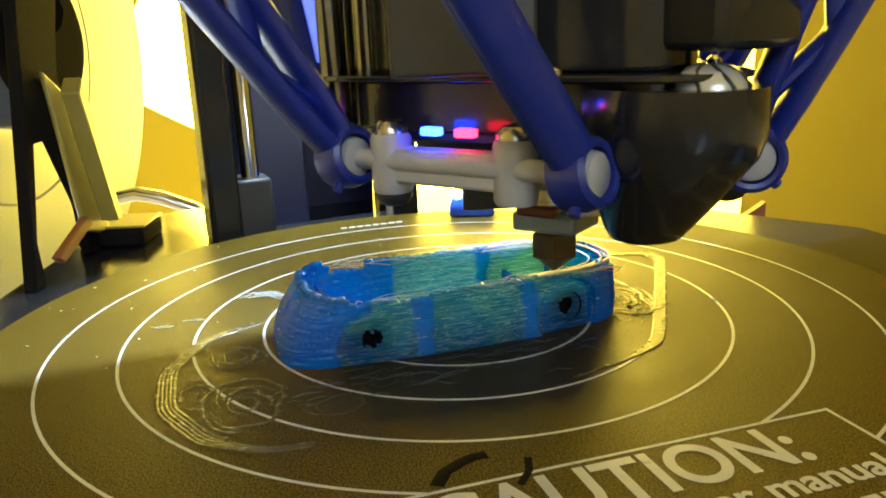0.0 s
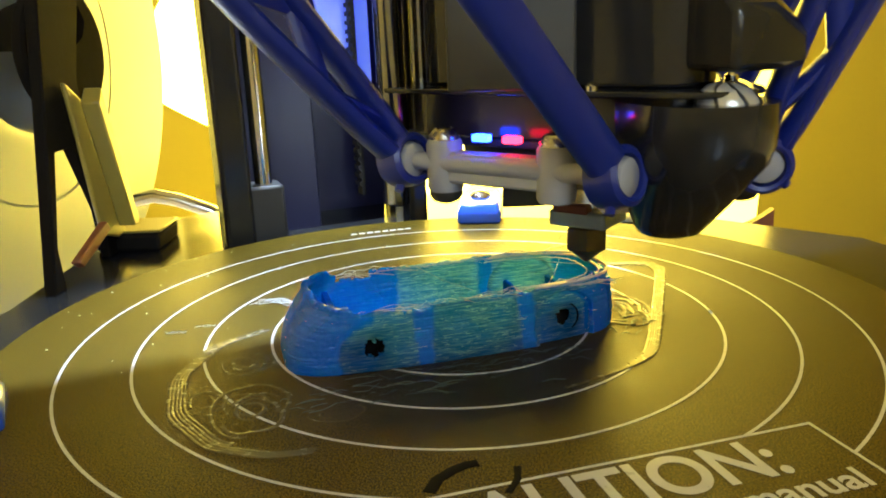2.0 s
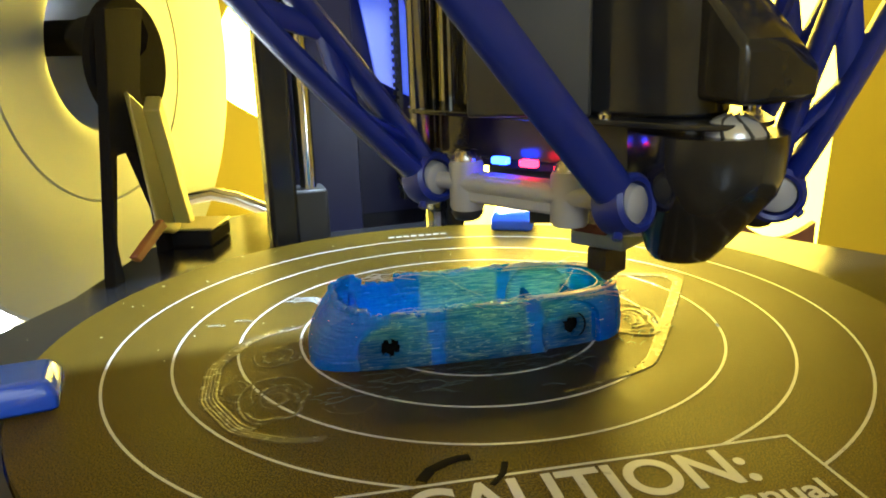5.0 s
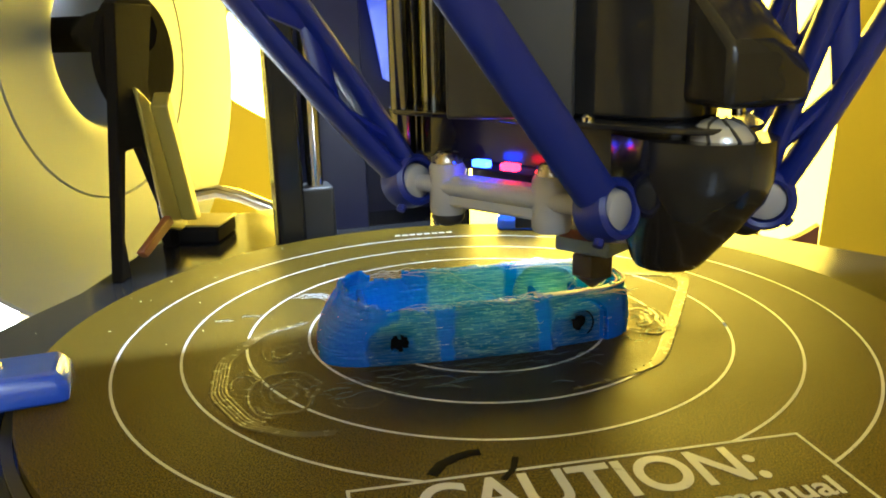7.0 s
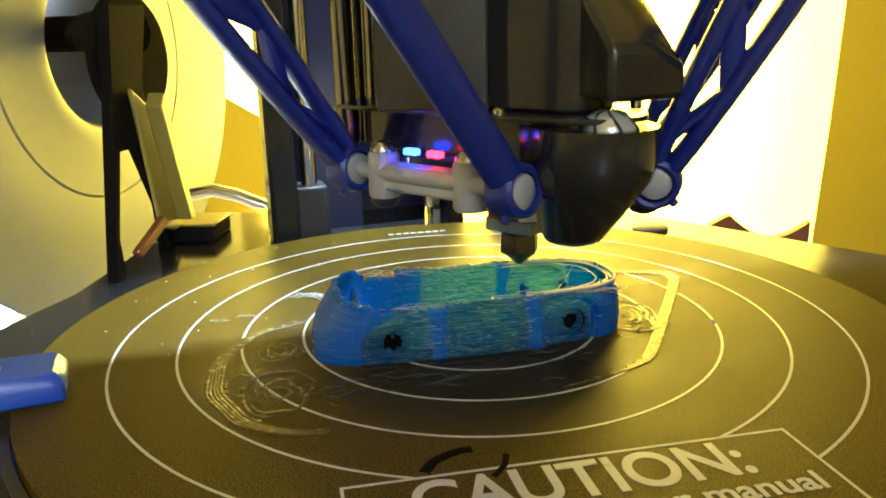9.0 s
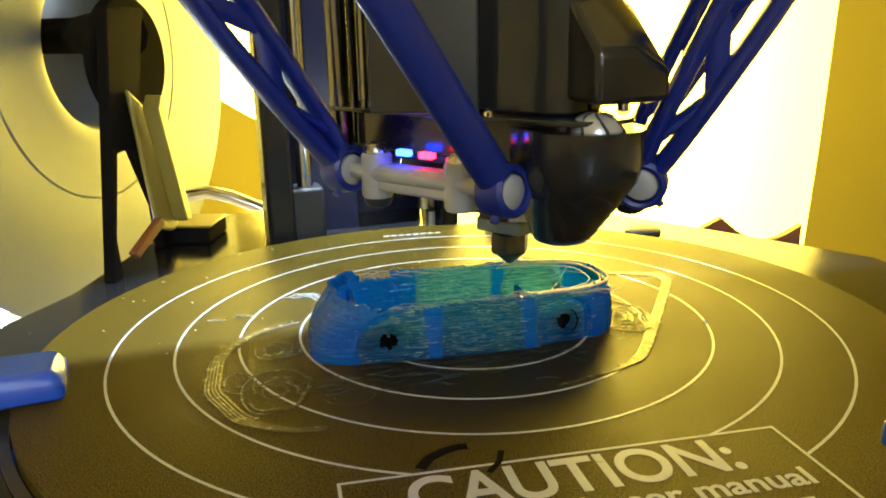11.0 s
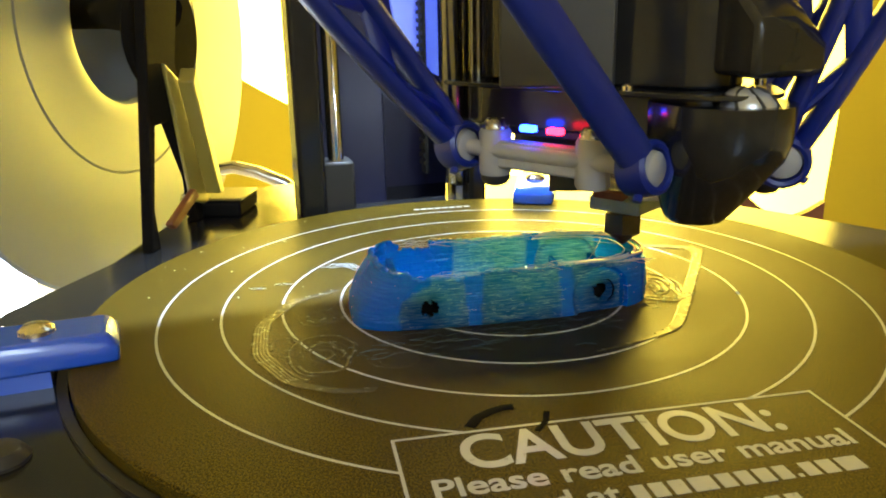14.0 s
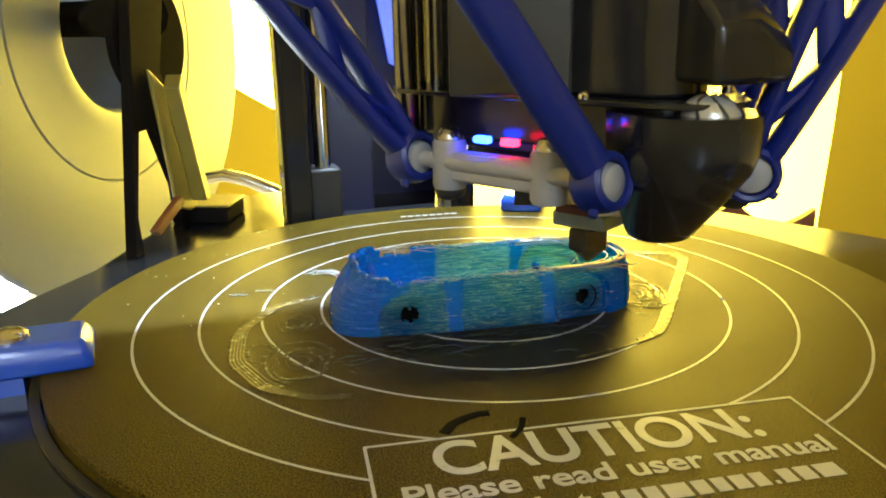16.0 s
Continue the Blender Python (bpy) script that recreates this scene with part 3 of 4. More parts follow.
    for k in range(1600):
        i = rnd.randrange(n)
        u, v = pts[i]
        z = (math.floor(rnd.uniform(0.4, CAR_H - 0.5) / 0.2) + 0.5) * 0.2
        inside = v > -3.6 and u > -20
        if rnd.random() < 0.95 * density(u, v, z):
            continue
        if not inside and min(math.hypot(u + 17.2, z - 3.3), math.hypot(u - 12.4, z - 3.3)) < 3.0:
            continue
        m = 2 + int(rnd.expovariate(1 / 0.6) / step) if density(u, v, z) < 0.5 else 2
        r = rnd.uniform(0.025, 0.06)
        tube(bm, [skin(*pts[(i + j) % n], z + 0.03 * rnd.uniform(-1, 1), 1.0 if inside else -0.01) for j in range(min(m, 14))], r, 5)
    part("glint_bead", bm, M_GLINT, e, "pale beads modelled as glints along the layers")
    # inner walls and floor
    part("floor_pan", prism(bmesh.new(), [tuple(uvw(-3 + (u + 3) * 0.955, -3.6 + (v + 3.6) * 0.9))[:2] for u, v in pts[::4]], 0.02, 1.0), M_SOLID, e, "dense blue floor of the body")

    def web(u0, v0, u1, v1, w, z0, z1, m=M_SOLID):
        a, b = Vector((u0, v0)), Vector((u1, v1))
        d = (b - a).normalized()
        s = Vector((-d.y, d.x)) * w / 2
        q = [a - s, b - s, b + s, a + s]
        bmm = prism(bmesh.new(), [tuple(uvw(p.x, p.y))[:2] for p in q], z0, z1)
        part("web", bmm, m, e, "dense blue inner wall", bevel=0.15)
    web(9.2, -12.0, 9.2, 5.0, 0.8, 0.5, 4.6)
    web(16.2, -11.6, 16.2, 4.8, 0.8, 0.5, 5.0)
    web(-21.0, -12.2, -21.0, 5.0, 1.0, 0.5, 6.4)
    web(19.6, -10.0, 20.6, -6.0, 2.6, 0.3, CAR_H - 0.6)
    # near-black cups put the shade into the axle holes
    for hu_ in (-17.2, 12.4):
        cup = bmesh.new()
        rings = []
        for r, v in ((2.3, -12.1), (2.3, -9.2), (0.1, -9.0)):
            rings.append([uvw(hu_ + r * math.cos(2 * math.pi * i / 20), v, 3.3 + r * math.sin(2 * math.pi * i / 20)) for i in range(20)])
        loft(cup, rings, cap=False)
        sock = part("axle_hole", cup, M_SMEAR_HOLE, e, "near-black cup as shade inside the ragged axle hole")
        so = sock.modifiers.new("wall", "SOLIDIFY")
        so.thickness = 0.2 * MM
    # loose threads along the top
    bm = bmesh.new()
    for k in range(110):
        u = rnd.uniform(-20, 17)
        s = -1 if rnd.random() < 0.5 else 1
        v = -3.6 + s * rnd.uniform(8.6, 9.8)
        a = rnd.uniform(-0.5, 0.5)
        ln = rnd.uniform(1.0, 5.5)
        z = CAR_H + rnd.uniform(-0.4, 0.2)
        tube(bm, [uvw(u, v, z), uvw(u + ln * math.cos(a) * 0.5, v + ln * math.sin(a) * 0.5, z + rnd.uniform(0, 0.5)), uvw(u + ln * math.cos(a), v + ln * math.sin(a), z - 0.1)], rnd.uniform(0.03, 0.075), 5)
    for u, v, u1, v1 in ((-6, 6, -1, -10), (10, -11.5, 17, 0), (12, 5, 19, -4)):
        tube(bm, [uvw(u, v, CAR_H), uvw((u + u1) / 2, (v + v1) / 2, CAR_H - 0.5), uvw(u1, v1, CAR_H)], 0.04, 5)
    end = [i for i in range(n) if pts[i][0] > 8]
    cutat = next((k for k in range(1, len(end)) if end[k] != end[k - 1] + 1), 0)
    end = end[cutat:] + end[:cutat]
    for inset, z, r in ((0.8, CAR_H + 0.1, 0.24), (1.7, CAR_H, 0.17), (3.0, CAR_H - 0.2, 0.1)):
        line = []
        for i in end[::2]:
            u, v = pts[i]
            du, dv = -3.0 - u, -3.6 - v
            d = math.hypot(du, dv)
            w = inset + 0.15 * noise.noise((u * 1.3, v * 1.3, inset))
            line.append(uvw(u + du / d * w * 1.4, v + dv / d * w + (0.5 * inset if v < -3.6 else -0.5 * inset) * (abs(dv) / d), z + 0.12 * noise.noise((u, v, 5.0))))
        part("rim_bead", tube(bmesh.new(), line, r, 6), M_STRING, e, "pale glossy bead along the rim")
    part("string_tangle", bm, M_STRING, e, "thin pale plastic threads")


car()


# ------------------------------------------------------------------ residue on the plate
def residue():
    rnd = random.Random(9)
    run = [(31, 22), (44.2, 17.2), (44.4, 12.5), (22, -22.5), (14, -26), (-20, -33.5), (-33, -32.5), (-40, -28), (-44.5, -18), (-44.4, -6), (-39, 4.5), (-30, 9.4)]
    sk = thing("skirt_outline", "thin clear plastic outline stuck to the plate", "print residue")
    for k, off in enumerate((0, 0.5, 1.0, 1.5, 2.0)):
        p = [(u * (1 - off / 46), v * (1 - off / 46)) for u, v in run]
        dense = []
        for a, b in zip(p, p[1:]):
            for j in range(8):
                f = j / 8
                dense.append(uvw(a[0] + (b[0] - a[0]) * f + rnd.uniform(-.06, .06), a[1] + (b[1] - a[1]) * f + rnd.uniform(-.06, .06), 0.03))
        for j in range(2):
            dense = [dense[0]] + [(a + b * 2 + c) / 4 for a, b, c in zip(dense, dense[1:], dense[2:])] + [dense[-1]]
        part("skirt_line", tube(bmesh.new(), dense[: int(len(dense) * (0.42 - 0.05 * rnd.random() - 0.02 * k))], 0.33, 6, 0.3), M_SKIRT, sk)
        part("skirt_line", tube(bmesh.new(), dense[int(len(dense) * (0.52 if k < 3 else 0.62)):], 0.3, 6, 0.25), M_SKIRT, sk)
    bl = thing("brim_loops", "scuffed clear plastic loops stuck to the plate", "print residue")
    for cu, cv, ru, rv, turns in ((-34, -4, 3.6, 4.0, 4), (-34, -19.5, 5.4, 7.2, 6), (-40, -15, 2.6, 4, 3), (-24, -24, 3.5, 2.5, 2), (25.0, -4, 6.0, 8.5, 5)):
        for k in range(turns):
            f = 1 - k / (turns + 0.8)
            pts = []
            a0, a1 = rnd.uniform(0, 6), rnd.uniform(2.6, 5.6)
            for j in range(36):
                a = a0 + a1 * j / 35
                w = 1 + 0.3 * noise.noise((a * 1.1, k * 2.0, cu))
                pts.append(uvw(cu + ru * f * w * math.cos(a), cv + rv * f * w * math.sin(a), 0.03))
            part("loop", tube(bmesh.new(), pts, rnd.uniform(0.14, 0.42), 6, 0.25), M_SKIRT, bl)
    bm = bmesh.new()
    for k in range(120):
        if k < 80:
            u, v = rnd.uniform(-31, 12), rnd.gauss(-18, 3.2)
            if v > -14.6:
                v = -15 - rnd.random() * 2
        else:
            u, v = rnd.uniform(18, 30), rnd.uniform(-17, -3)
            if u < 24 and v > -12:
                u = 24 + rnd.random() * 3
        a, ln = rnd.gauss(0.02, 0.16), rnd.uniform(0.6, 4.5)
        if k >= 80:
            a, ln = rnd.gauss(0.9, 0.5), rnd.uniform(0.6, 2.2)
        b = a + rnd.gauss(0, 0.25)
        tube(bm, [uvw(u, v, 0.06), uvw(u + ln * 0.5 * math.cos(a), v + ln * 0.5 * math.sin(a), 0.1 + rnd.random() * 0.2), uvw(u + ln * math.cos(b), v + ln * math.sin(b), 0.06)], rnd.uniform(0.04, 0.12), 5, 0.5)
    tagged(finish("brim_shreds", bm, M_CLEAR), "shredded pale plastic threads round the car", "print residue", kind="stuff")
    bm = bmesh.new()
    for k in range(10):
        y0, y1, z = rnd.uniform(10.8, 13.0), rnd.uniform(12.2, 15.2), rnd.uniform(0.2, 0.9)
        x0, x1 = rnd.uniform(-31, -28.5), rnd.uniform(-38, -32)
        line = []
        for j in range(9):
            f = j / 8
            wob = 0.7 * noise.noise((f * 4.0, k * 1.7, 2.0))
            line.append((x0 + (x1 - x0) * f, y0 + (y1 - y0) * f + wob, max(0.08, z * math.sin(math.pi * (0.15 + 0.85 * f)) + 0.3 * noise.noise((f * 5.0, k, 8.0)))))
        tube(bm, line, rnd.uniform(0.03, 0.075), 5)
    for cx, cy in ((-46.2, 0.6), (-42.0, 2.6)):
        for k in range(3):
            line = [(cx + 3.2 * (j / 7 - 0.5) + noise.noise((j * 0.7, k * 3.0, cx)), cy + 1.4 * noise.noise((j * 0.5, k * 2.0, cy)), 0.1) for j in range(8)]
            tube(bm, line, 0.03, 5)
    tagged(finish("purge_string", bm, M_STRING), "tangled clear plastic thread lying on the plate", "plastic string")
    bm = bmesh.new()
    tube(bm, [(-5.1, -48.4, 0.02), (-4.2, -46, 0.05), (-2.6, -44.4, 0.06), (-1.2, -43.4, 0.05), (0.2, -43.0, 0.02)], 0.75, 8, 0.12)
    tube(bm, [(4.4, -44, 0.02), (4.2, -46.5, 0.04), (3.0, -49, 0.02)], 0.4, 8, 0.12)
    tagged(finish("burnt_smear", bm, M_SMEAR_HOLE), "dark burnt plastic smear on the plate", "stain")
    bm = bmesh.new()
    for k in range(46):
        if k < 30:
            a, r = rnd.uniform(2.2, 3.5), rnd.uniform(52, 86)
        else:
            a, r = rnd.uniform(1.6, 3.6), rnd.uniform(35, 70)
        z = 0.05 if r < 71.5 else -2.55
        c = bmesh.ops.create_icosphere(bm, subdivisions=1, radius=rnd.uniform(0.06, 0.2))
        bmesh.ops.transform(bm, matrix=Matrix.Translation((r * math.cos(a), r * math.sin(a), z)) @ Matrix.Rotation(rnd.random() * 3, 4, "Z") @ Matrix.Diagonal((1.8, 0.8, 0.4, 1)), verts=c["verts"])
    tagged(finish("crumbs", bm, M_STRING), "scattered pale plastic crumbs and dust", "crumbs", kind="stuff")


residue()


# ------------------------------------------------------------------ spool and its stand
def spool():
    e = thing("filament_spool", "large white plastic filament spool standing behind the printer", "spool", pose(-143 * MM, 162 * MM, 45 * MM, 0, 90, -8))
    # local z along the axle, towards the printer
    bm = bmesh.new()
    seg = 96
    prof = [(28, -4), (28, -1), (29.2, 0.9), (31.5, 1.4), (35, 0.6), (54.0, 0.2), (54.6, -0.5), (55.2, 0.2), (97, 0.2), (100, -0.3), (101, -1.6), (100.4, -3.6), (60, -4), (28.2, -4)]
    rings = [[(r * math.cos(2 * math.pi * i / seg), r * math.sin(2 * math.pi * i / seg), z) for i in range(seg)] for r, z in prof]
    part("flange", loft(bm, rings, cap=False), M_SPOOL, e)
    bm = loft(bmesh.new(), [[(r * math.cos(2 * math.pi * i / seg), r * math.sin(2 * math.pi * i / seg), z - 62) for i in range(seg)] for r, z in prof], cap=False)
    part("flange", bm, M_SPOOL, e)
    bm = loft(bmesh.new(), [[(r * math.cos(2 * math.pi * i / seg), r * math.sin(2 * math.pi * i / seg), z) for i in range(seg)] for r, z in ((28, -2), (28, -64), (36, -64), (36, -2), (28, -2))], cap=False)
    part("hub", bm, M_SPOOL, e)
    bm = loft(bmesh.new(), [[(r * math.cos(2 * math.pi * i / seg), r * math.sin(2 * math.pi * i / seg), z) for i in range(seg)] for r, z in ((36, -5), (82, -5), (82, -61), (36, -61))], cap=False)
    part("filament", bm, M_SPOOL, e, "wound pale filament")


def stand():
    e = thing("spool_stand", "black wooden spool stand with slanted braces", "stand")
    # near cheek: a narrow A frame in plan x from -87 to -80
    def plate(pts, x0, x1, m, label, name="cheek", bev=0.4):
        bm = bmesh.new()
        a = [bm.verts.new((x0, y, z)) for y, z in pts]
        b = [bm.verts.new((x1, y, z)) for y, z in pts]
        n = len(a)
        for i in range(n):
            bm.faces.new((a[i], a[(i + 1) % n], b[(i + 1) % n], b[i]))
        bm.faces.new(a[::-1])
        bm.faces.new(b)
        part(name, bm, m, e, label, bev)
    plate([(43, 56), (62, 56), (55, 37.5), (62.8, -2.6), (58.4, -2.6), (57, 9), (48, 24.5), (40, 24.5), (34.5, 6), (35.4, -2.6), (30.4, -2.6), (38.9, 36)], -82, -79.5, M_STAND, "black cheek with an open triangle")
    plate([(46, 38), (54.5, 33), (66.5, 1.4), (61.5, 1.4), (53.5, 4.0)], -79.3, -78.2, M_BOARD, "slanted varnished board", "board")
    plate([(51.1, 33.3), (53.7, 36.4), (64.9, 4.0), (61.3, 4.0)], -77.9, -74, M_BOARD, "slanted varnished board", "board")
    plate([(36.5, 2.4), (39.0, 0.6), (55.2, 4.8), (53.2, 7.2)], -78.8, -77, M_BROWN, "red-brown cross brace", "brace")
    part("foot", box(bmesh.new(), (-77, 70, -0.6), (15, 15, 4), None), M_STAND, e, "black foot block", 0.8)
    part("foot_top", box(bmesh.new(), (-76, 71, 1.75), (13, 14, 0.6), None), M_BOARD, e, "varnished foot board", 0.2)
    part("axle_arm", tube(bmesh.new(), [(-85, 60, 50), (-118, 112, 50), (-150, 166, 50), (-190, 176, 50)], 6.5, 12), M_STAND, e, "black axle arm")
    part("axle_disc", lathe(bmesh.new(), [(14.6, 0), (15.2, 0.6), (15.2, 2.4), (14.6, 3)], 48, pose(-86.4, 62, 44, 0, 90, -8)), M_STAND, e, "black round axle plate")


spool()
stand()


def clutter():
    bm = bmesh.new()
    tube(bm, [(-130, 150, -93), (-130, 150, -50), (-120, 150, -18), (-110, 150, -8.0), (-101, 150, -6.3), (-92.6, 150, -8.2), (-82, 150, -12.5), (-74, 150, -20), (-68, 150, -40), (-66, 150, -93)], 2.4, 14)
    tagged(finish("hose", bm, M_CHROME), "shiny grey bent hose behind the printer", "hose")
    bm = bmesh.new()
    rings = []
    for i in range(25):
        f = i / 24
        x = 70 + 31 * f
        top = -9.7 - 6.4 * math.sin(math.pi * min(1, max(0, (f - 0.2) / 0.8))) - 3 * f - (4 * (0.2 - f) / 0.2 if f < 0.2 else 0)
        rings.append([(x, 119, -95), (x, 120, top), (x, 123, top), (x, 124, -95)])
    loft(bm, rings)
    tagged(finish("brown_dish", bm, M_BROWN), "red-brown curved dish beside the lamp", "dish")


clutter()


# ------------------------------------------------------------------ print head
def rounded_tri(r, fillet, grow=0.0, n=8):
    pts = []
    for d in (172.5, 292.5, 412.5):
        c = polar(d, r - fillet)
        for k in range(n + 1):
            q = c + polar(d - 60 + 120 * k / n, fillet + grow)
            pts.append((q.x, q.y))
    return pts


def stadium(r0, r1, w, z, d=292.5, n=10):
    pts = []
    for k in range(n + 1):
        a = -90 + 180 * k / n
        pts.append(polar(d, r1 - w + w * math.cos(radians(a)), w * math.sin(radians(a)), z))
    for k in range(n + 1):
        a = 90 + 180 * k / n
        pts.append(polar(d, r0 + w + w * math.cos(radians(a)), w * math.sin(radians(a)), z))
    return pts


def print_head():
    e = thing("hotend_carriage", "black print head with grey ball bars and lit diodes", "hotend carriage")
    bm = lathe(bmesh.new(), [(0.2, 0), (0.45, 0.05), (2.8, 2.1)], 24)
    lathe(bm, [(2.8, 2.0), (3.4, 2.4), (3.45, 2.5), (3.45, 5.7), (3.2, 6.0)], 6, pose(0, 0, 0, 0, 0, 20))
    part("nozzle", bm, M_NOZZLE, e, "tarnished hexagonal brass nozzle", smooth=False)
    part("heater_block", box(bmesh.new(), (0, 0.5, 7.5), (9.6, 8.4, 2.6), pose(0, 0, 0, 0, 0, -37)), M_HEATER, e, "wrapped silvery heater block", 0.5)
    part("heater_wire", box(bmesh.new(), (-1.0, -1, 9.2), (6, 6, 1.6), pose(0, 0, 0, 0, 0, -37)), M_RED, e, "red insulation", 0.4)
    part("heat_sink", lathe(bmesh.new(), [(3, 8.5), (3, 11), (7.5, 11), (7.5, 13), (5, 13), (5, 14), (7.5, 14), (7.5, 16), (5, 16), (5, 17), (7.5, 17), (7.5, 20.2)], 32), M_CHROME, e, "finned bright heat sink")
    part("cooling_block", box(bmesh.new(), (2.5, -11.5, 15.6), (6, 5, 9.5), None), M_ALU, e, "bright aluminium block", 0.4)
    for d in SIDES:
        rot = pose(0, 0, 0, 0, 0, d - 90)
        sh = -BAR_SHIFT[d]         # local x runs against the bar's own direction
        # local x runs along the bar, y outwards
        def at(x, y, z):
            return rot @ Vector((x, y, z))
        bm = bmesh.new()
        tube(bm, [at(x + sh, BALL_R, BALL_Z) for x in (-16.5, -14, 14, 16.5)], 1.3, 12)
        box(bm, (2.4, BALL_R - 1.0, BALL_Z - 0.6), (19, 3.2, 4.4), rot)
        bar = part("ball_bar", bm, M_GREY, e, "milky grey plastic bar", 0.5)
        for x in (12.2, -5.8):
            bm = lathe(bmesh.new(), [(2.3, BALL_Z - 4.2), (2.6, BALL_Z - 3.7), (2.6, BALL_Z + 2.6), (2.3, BALL_Z + 3.2)], 24, Matrix.Translation(at(x, BALL_R - 1.2, 0)))
            part("boss", bm, M_GREY, bar)
            if x > 0:
                bm = lathe(bmesh.new(), [(0.9, BALL_Z - 6.0), (1.9, BALL_Z - 5.6), (2.4, BALL_Z - 4.8), (2.4, BALL_Z - 4.2)], 20, Matrix.Translation(at(x, BALL_R - 1.2, 0)))
                part("nut", bm, M_MATT, bar, "dark domed nut")
            bm = lathe(bmesh.new(), [(2.2, BALL_Z + 3.2), (2.2, BALL_Z + 3.8), (1.5, BALL_Z + 4.7), (0, BALL_Z + 5.0)], 20, Matrix.Translation(at(x, BALL_R - 1.2, 0)))
            part("screw", bm, M_SCREW, bar, "domed steel screw")
        for x in (-BALL_T, BALL_T):
            axis = Matrix.Translation(at(x + sh, BALL_R, BALL_Z)) @ rot @ pose(0, 0, 0, 0, 90, 0)
            bm = lathe(bmesh.new(), [(0, -2.35), (2.0, -2.3), (2.5, -1.9), (2.75, -0.8), (2.75, 0.8), (2.5, 1.9), (2.0, 2.3), (0, 2.35)], 28, axis)
            part("ball", bm, M_GREY, bar)
    part("lower_plate", prism(bmesh.new(), rounded_tri(25, 8), 20.2, 21.4), M_PCB, e, "dark circuit board", 0.2)
    for c, m, l in (((-16.9, -12.9, 22.1), M_LEDB, "glowing blue diode"), ((-13.0, -16.1, 22.1), M_LEDR, "glowing red diode")):
        bm = box(bmesh.new(), c, (2.6, 1.3, 1.0), None)
        bmesh.ops.rotate(bm, cent=c, matrix=Matrix.Rotation(radians(-37.5), 3, "Z"), verts=bm.verts)
        part("diode", bm, m, e, l, 0.2)
    bm = box(bmesh.new(), polar(352.5, 20.8, -8, 22.4), (1.6, 2.0, 0.9), None)
    part("diode", bm, M_LEDB, e, "glowing blue diode", 0.2)
    part("lower_core", prism(bmesh.new(), rounded_tri(19, 7), 15.2, 20.2), M_MATT, e, "black hotend block", 0.4)
    lit = part("light_bracket", box(bmesh.new(), (-8.2, 19.8, 12.0), (1.4, 1.4, 9.0), None), M_MATT, e, "thin black light bracket")
    # added plate that blocks the work light's glare towards the front
    part("glare_blocker", box(bmesh.new(), (-8.2, 15.2, 10.0), (7.5, 0.8, 8.2), None), M_MATT, lit, "added black plate keeping the work light off the plate's front", 0.2)
    part("work_light", box(bmesh.new(), (-8.2, 18.4, 9.5), (2.2, 1.4, 2.2), None), M_WORK, lit, "small white work light behind the heater", 0.1)
    part("core", prism(bmesh.new(), rounded_tri(27, 7), 21.4, 27.8), M_BLACK, e, "black lower body", 0.4)
    part("flange_plate", prism(bmesh.new(), rounded_tri(32, 8), 27.8, 28.5), M_BLACK, e, "thin black plate", 0.15)
    for d in SIDES:
        for t in (-10, 10):
            part("screw", lathe(bmesh.new(), [(0.9, 28.5), (0.9, 29.1), (0.5, 29.5), (0, 29.6)], 14, Matrix.Translation(polar(d, 18.6, t))), M_CHROME, e, "small bright screw")
    house = part("housing", prism(bmesh.new(), rounded_tri(24.5, 6), 28.5, 74), M_BLACK, e, "glossy black housing", 0.6)
    for r, t, w in ((29.0, 3.5, 1.9), (28.2, -1.0, 1.5), (26.0, -5.5, 2.0)):
        part("pillar", lathe(bmesh.new(), [(w, 21.6), (w, 72)], 18, Matrix.Translation(polar(172.5, r, t))), M_PILLAR, house, "polished dark steel pillar")
    bm = bmesh.new()
    # chamfered box before the housing: side face seen with its sloping upper edge
    def hood_ring(t, r1, top, slope):
        return [polar(292.5, r, t, z) for r, z in ((13, 30.6), (r1, 30.6), (r1, top), (r1 - slope, top + slope * 0.86), (13, top + slope * 0.86))]
    loft(bm, [hood_ring(-1.8, 32.5, 37.6, 12.5), hood_ring(4.2, 32.5, 37.6, 12.5), hood_ring(10.2, 31.5, 34.6, 10.0)])
    part("hood", bm, M_BLACK, e, "glossy black chamfered fan hood", 0.9)
    # pale-lit face plate of the housing with a cut-off corner
    bm = bmesh.new()
    face = ((-19, 28.6), (-2.5, 28.6), (-2.5, 45.5), (-11, 53.5), (-19, 60))
    loft(bm, [[polar(262.5, 19.4, t, z) for t, z in face], [polar(262.5, 18.0, t, z) for t, z in face]])
    part("face_plate", bm, M_PANEL, e, "satin dark grey face plate with a cut corner", 0.4)
    for k, (r, z0, z1) in enumerate(((3.6, 52, 54), (2.8, 54, 57), (3.8, 57, 58.4), (2.8, 58.4, 61), (3.8, 61, 62.4))):
        part("fitting", lathe(bmesh.new(), [(r - 0.3, z0), (r, z0 + 0.3), (r, z1 - 0.3), (r - 0.3, z1)], 24, Matrix.Translation(polar(292.5, 17, 1))), M_NOZZLE if k % 2 else M_SCREW, e, "turned metal fitting")
    bm = bmesh.new()
    loft(bm, [stadium(16.5, 22.6, 3.0, 8.9), stadium(15.6, 24, 4.1, 9.4), stadium(15, 25.2, 4.8, 10.6), stadium(14, 29, 6.3, 14.5), stadium(12, 33.6, 7.8, 19.5), stadium(11, 34.4, 8.5, 22), stadium(11, 34.6, 8.6, 27.0)])
    part("fan_duct", bm, M_BLACK, e, "glossy black fan duct narrowing to the nozzle")
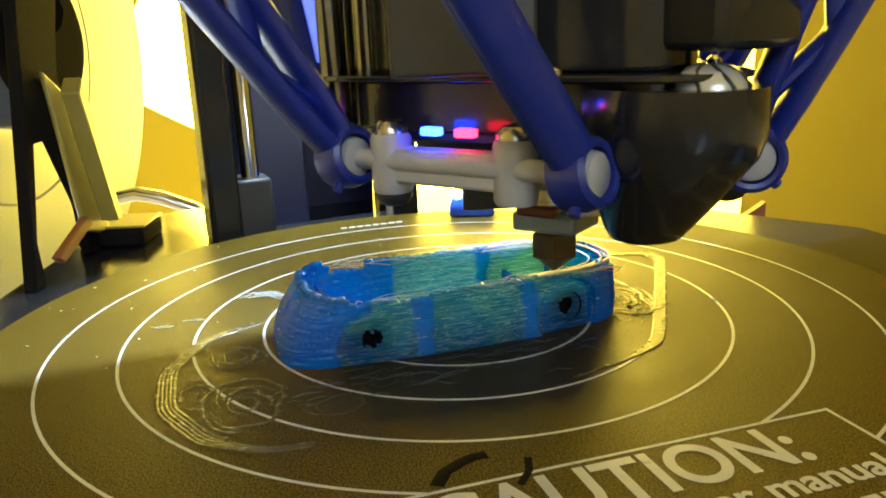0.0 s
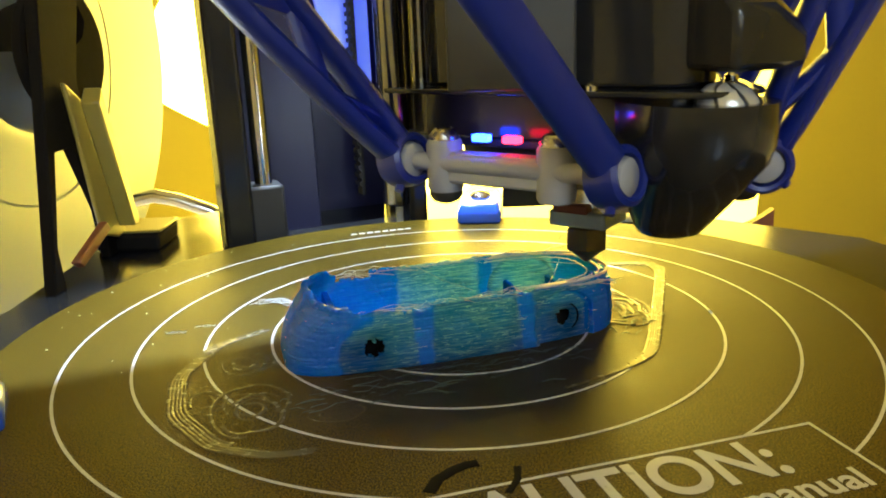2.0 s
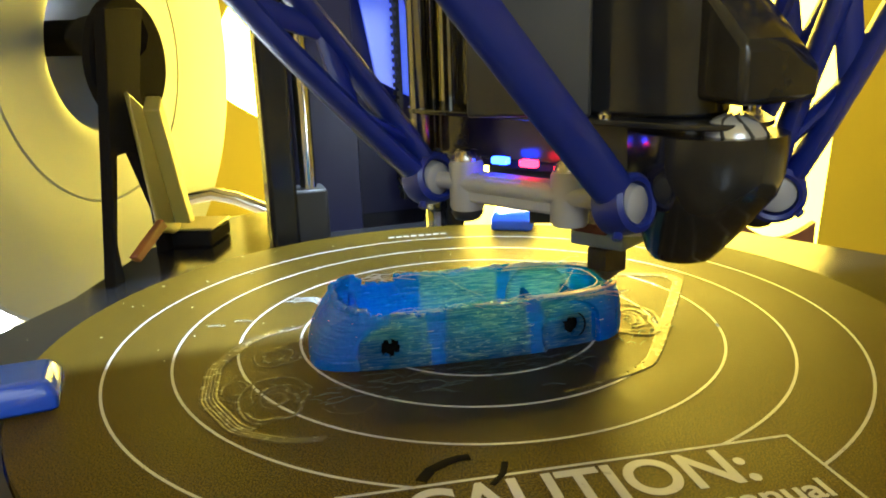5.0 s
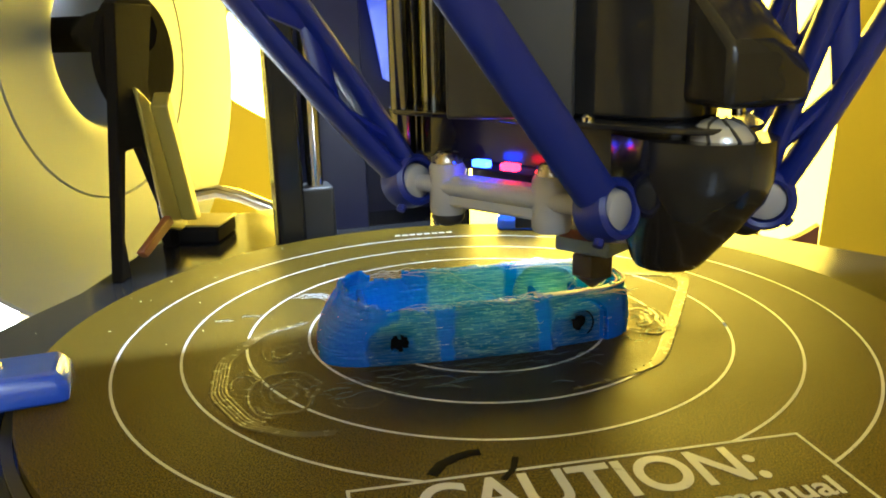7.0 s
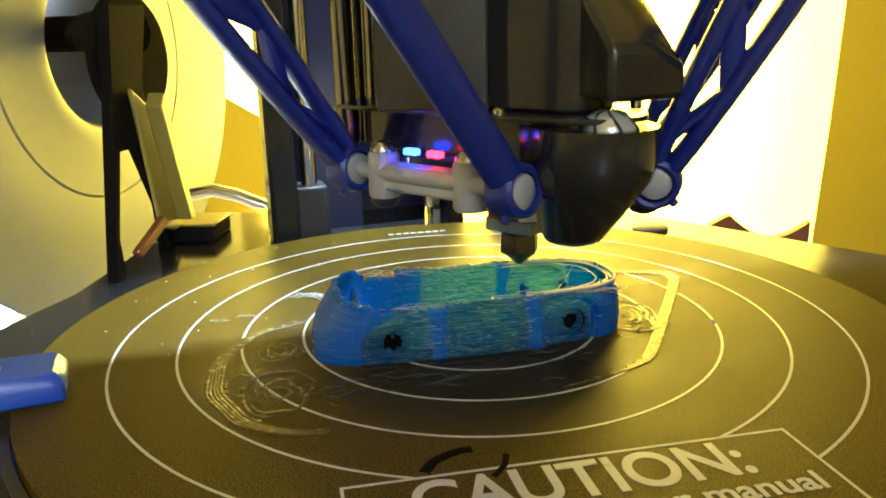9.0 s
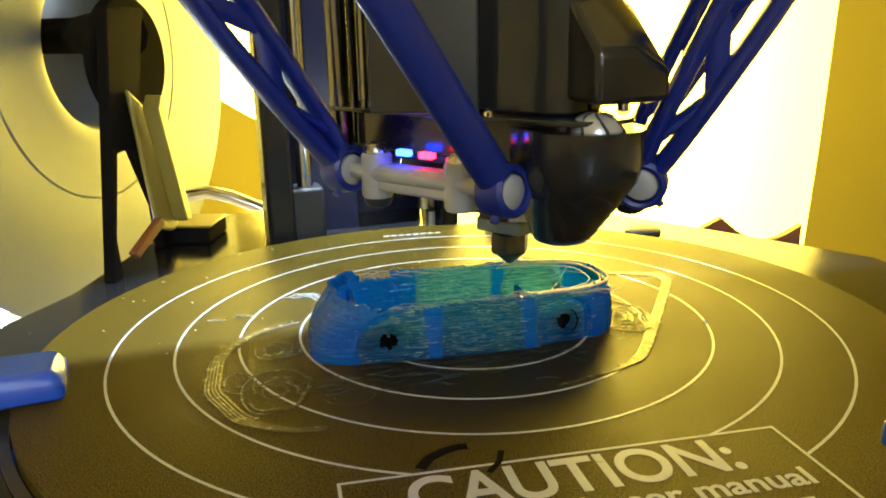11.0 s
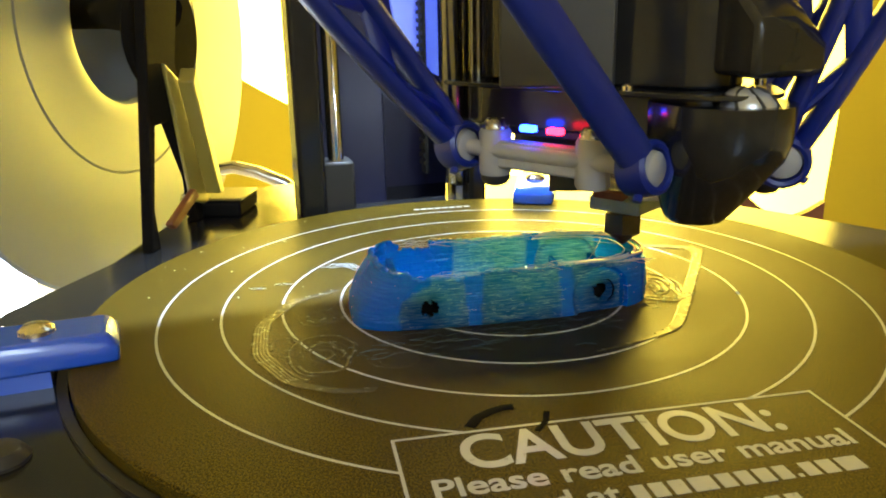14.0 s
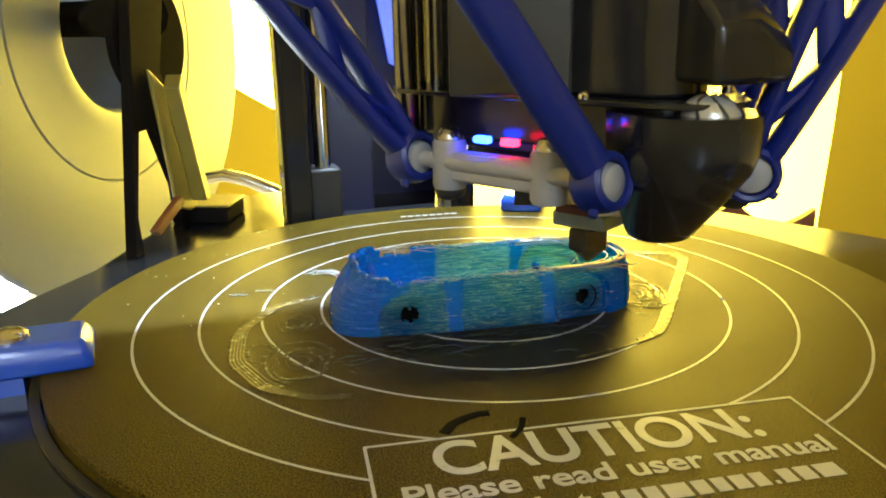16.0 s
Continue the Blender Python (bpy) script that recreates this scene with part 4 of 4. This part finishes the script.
    fan = part("fan_hub", lathe(bmesh.new(), [(3.8, 26.6), (3.6, 27.5), (2.8, 28.6), (1.5, 29.2), (0, 29.4)], 28, Matrix.Translation(polar(292.5, 29.4))), M_FANHUB, e, "silvery domed fan hub")
    for k in range(7):
        a = k * 360 / 7
        c = polar(292.5, 29.4, 0, -1.0)
        bm = tube(bmesh.new(), [c + polar(a, 1.0, 0, 30.35), c + polar(a + 10, 2.2, 0, 29.9), c + polar(a + 22, 3.3, 0, 29.0), c + polar(a + 30, 3.9, 0, 28.0)], 0.22, 6)
        part("fan_blade", bm, M_MATT, fan, "thin dark blade")
    for k, (z, w) in enumerate(((15.5, 0.0), (14.6, 1.2), (14.0, -0.8))):
        bm = tube(bmesh.new(), [polar(330, 12, w, 16), polar(335, 18, w, z - 1.5), polar(340, 22 + k, w, z - 1.2), polar(346, 23, w, z + 2), polar(350, 19, w, 19)], 0.4, 8)
        part("wire", bm, M_WIRE, e, "thin copper coloured wire")
    return e


def arm(twist=0.0):
    e = thing("delta_arm", "blue moulded lattice arm with a round ball socket", "arm", group="delta arms")
    # local z from the lower ball to the upper one, x across the lattice, which may be twisted against the sockets
    spin = Matrix.Rotation(radians(twist), 4, "Z")
    seg = 28
    for z0 in (0, ARM_L):
        bm = bmesh.new()
        loft(bm, [[(r * math.cos(2 * math.pi * i / seg), y, z0 + r * math.sin(2 * math.pi * i / seg)) for i in range(seg)]
                  for r, y in ((2.7, -2.3), (3.2, -2.55), (3.8, -2.1), (4.05, 0), (3.8, 2.1), (3.2, 2.55), (2.7, 2.3), (2.8, 0), (2.7, -2.3))], cap=False)
        part("socket", bm, M_BLUE, e)
    def rail(s):
        pts = []
        for k in range(25):
            f = k / 24
            z = 3.2 + (ARM_L - 6.4) * f
            w = 1.3 + 2.1 * min(1, math.sin(math.pi * f) * 1.5) ** 0.8 if 0 < f < 1 else 1.3
            pts.append((s * w, 0, z))
        return pts
    for s in (-1, 1):
        part("rail", tube(bmesh.new(), [(x, 0, z) for x, y, z in rail(s)], 1.45, 12, 1.8), M_BLUE, e, matrix=spin)
    zs = [6 + k * 10.2 for k in range(12)]
    for k, (a, b) in enumerate(zip(zs, zs[1:])):
        def half(z):
            f = (z - 3.2) / (ARM_L - 6.4)
            return 1.3 + 2.1 * min(1, max(0, math.sin(math.pi * f)) * 1.5) ** 0.8
        s = 1 if k % 2 else -1
        part("strut", tube(bmesh.new(), [(s * half(a), 0, a), (-s * half(b), 0, b)], 1.0, 10, 1.7), M_BLUE, e, matrix=spin)
    part("knob", tube(bmesh.new(), [(3.4, 0, -1.5), (4.5, 0, -1.9)], 0.65, 8), M_BLUE, e)
    return e


FRONT_TWIST = 46.6      # the foremost arm shows its narrow side to the room
HEAD = print_head()
ARMS = []
first = arm()
for d in SIDES:
    for s in (-1, 1):
        ob = first if not ARMS else arm(FRONT_TWIST) if (d, s) == (232.5, 1) else copy_thing(first, Matrix())
        ARMS.append((d, s, ob))


def motions():
    walk(HEAD, [(t, pose(x * MM, y * MM, TIP_Z * MM)) for t, x, y in HEAD_ROWS])
    for d, s, ob in ARMS:
        rows = []
        t_dir = polar(d, 0, 1)
        for t, x, y in HEAD_ROWS:
            low = Vector((x, y, TIP_Z)) + polar(d, BALL_R, s * BALL_T + BAR_SHIFT[d], BALL_Z)
            top = polar(d, TOWER_R, s * BALL_T + BAR_SHIFT[d] + TOWER_T)
            flat = top - Vector((low.x, low.y, 0))
            up = math.sqrt(ARM_L ** 2 - flat.length ** 2)
            z = (flat + Vector((0, 0, up))).normalized()
            yv = (t_dir - z * t_dir.dot(z)).normalized()
            xv = yv.cross(z)
            m = Matrix((xv, yv, z)).transposed().to_4x4()
            rows.append((t, Matrix.Translation(low * MM) @ m))
        walk(ob, rows)


motions()
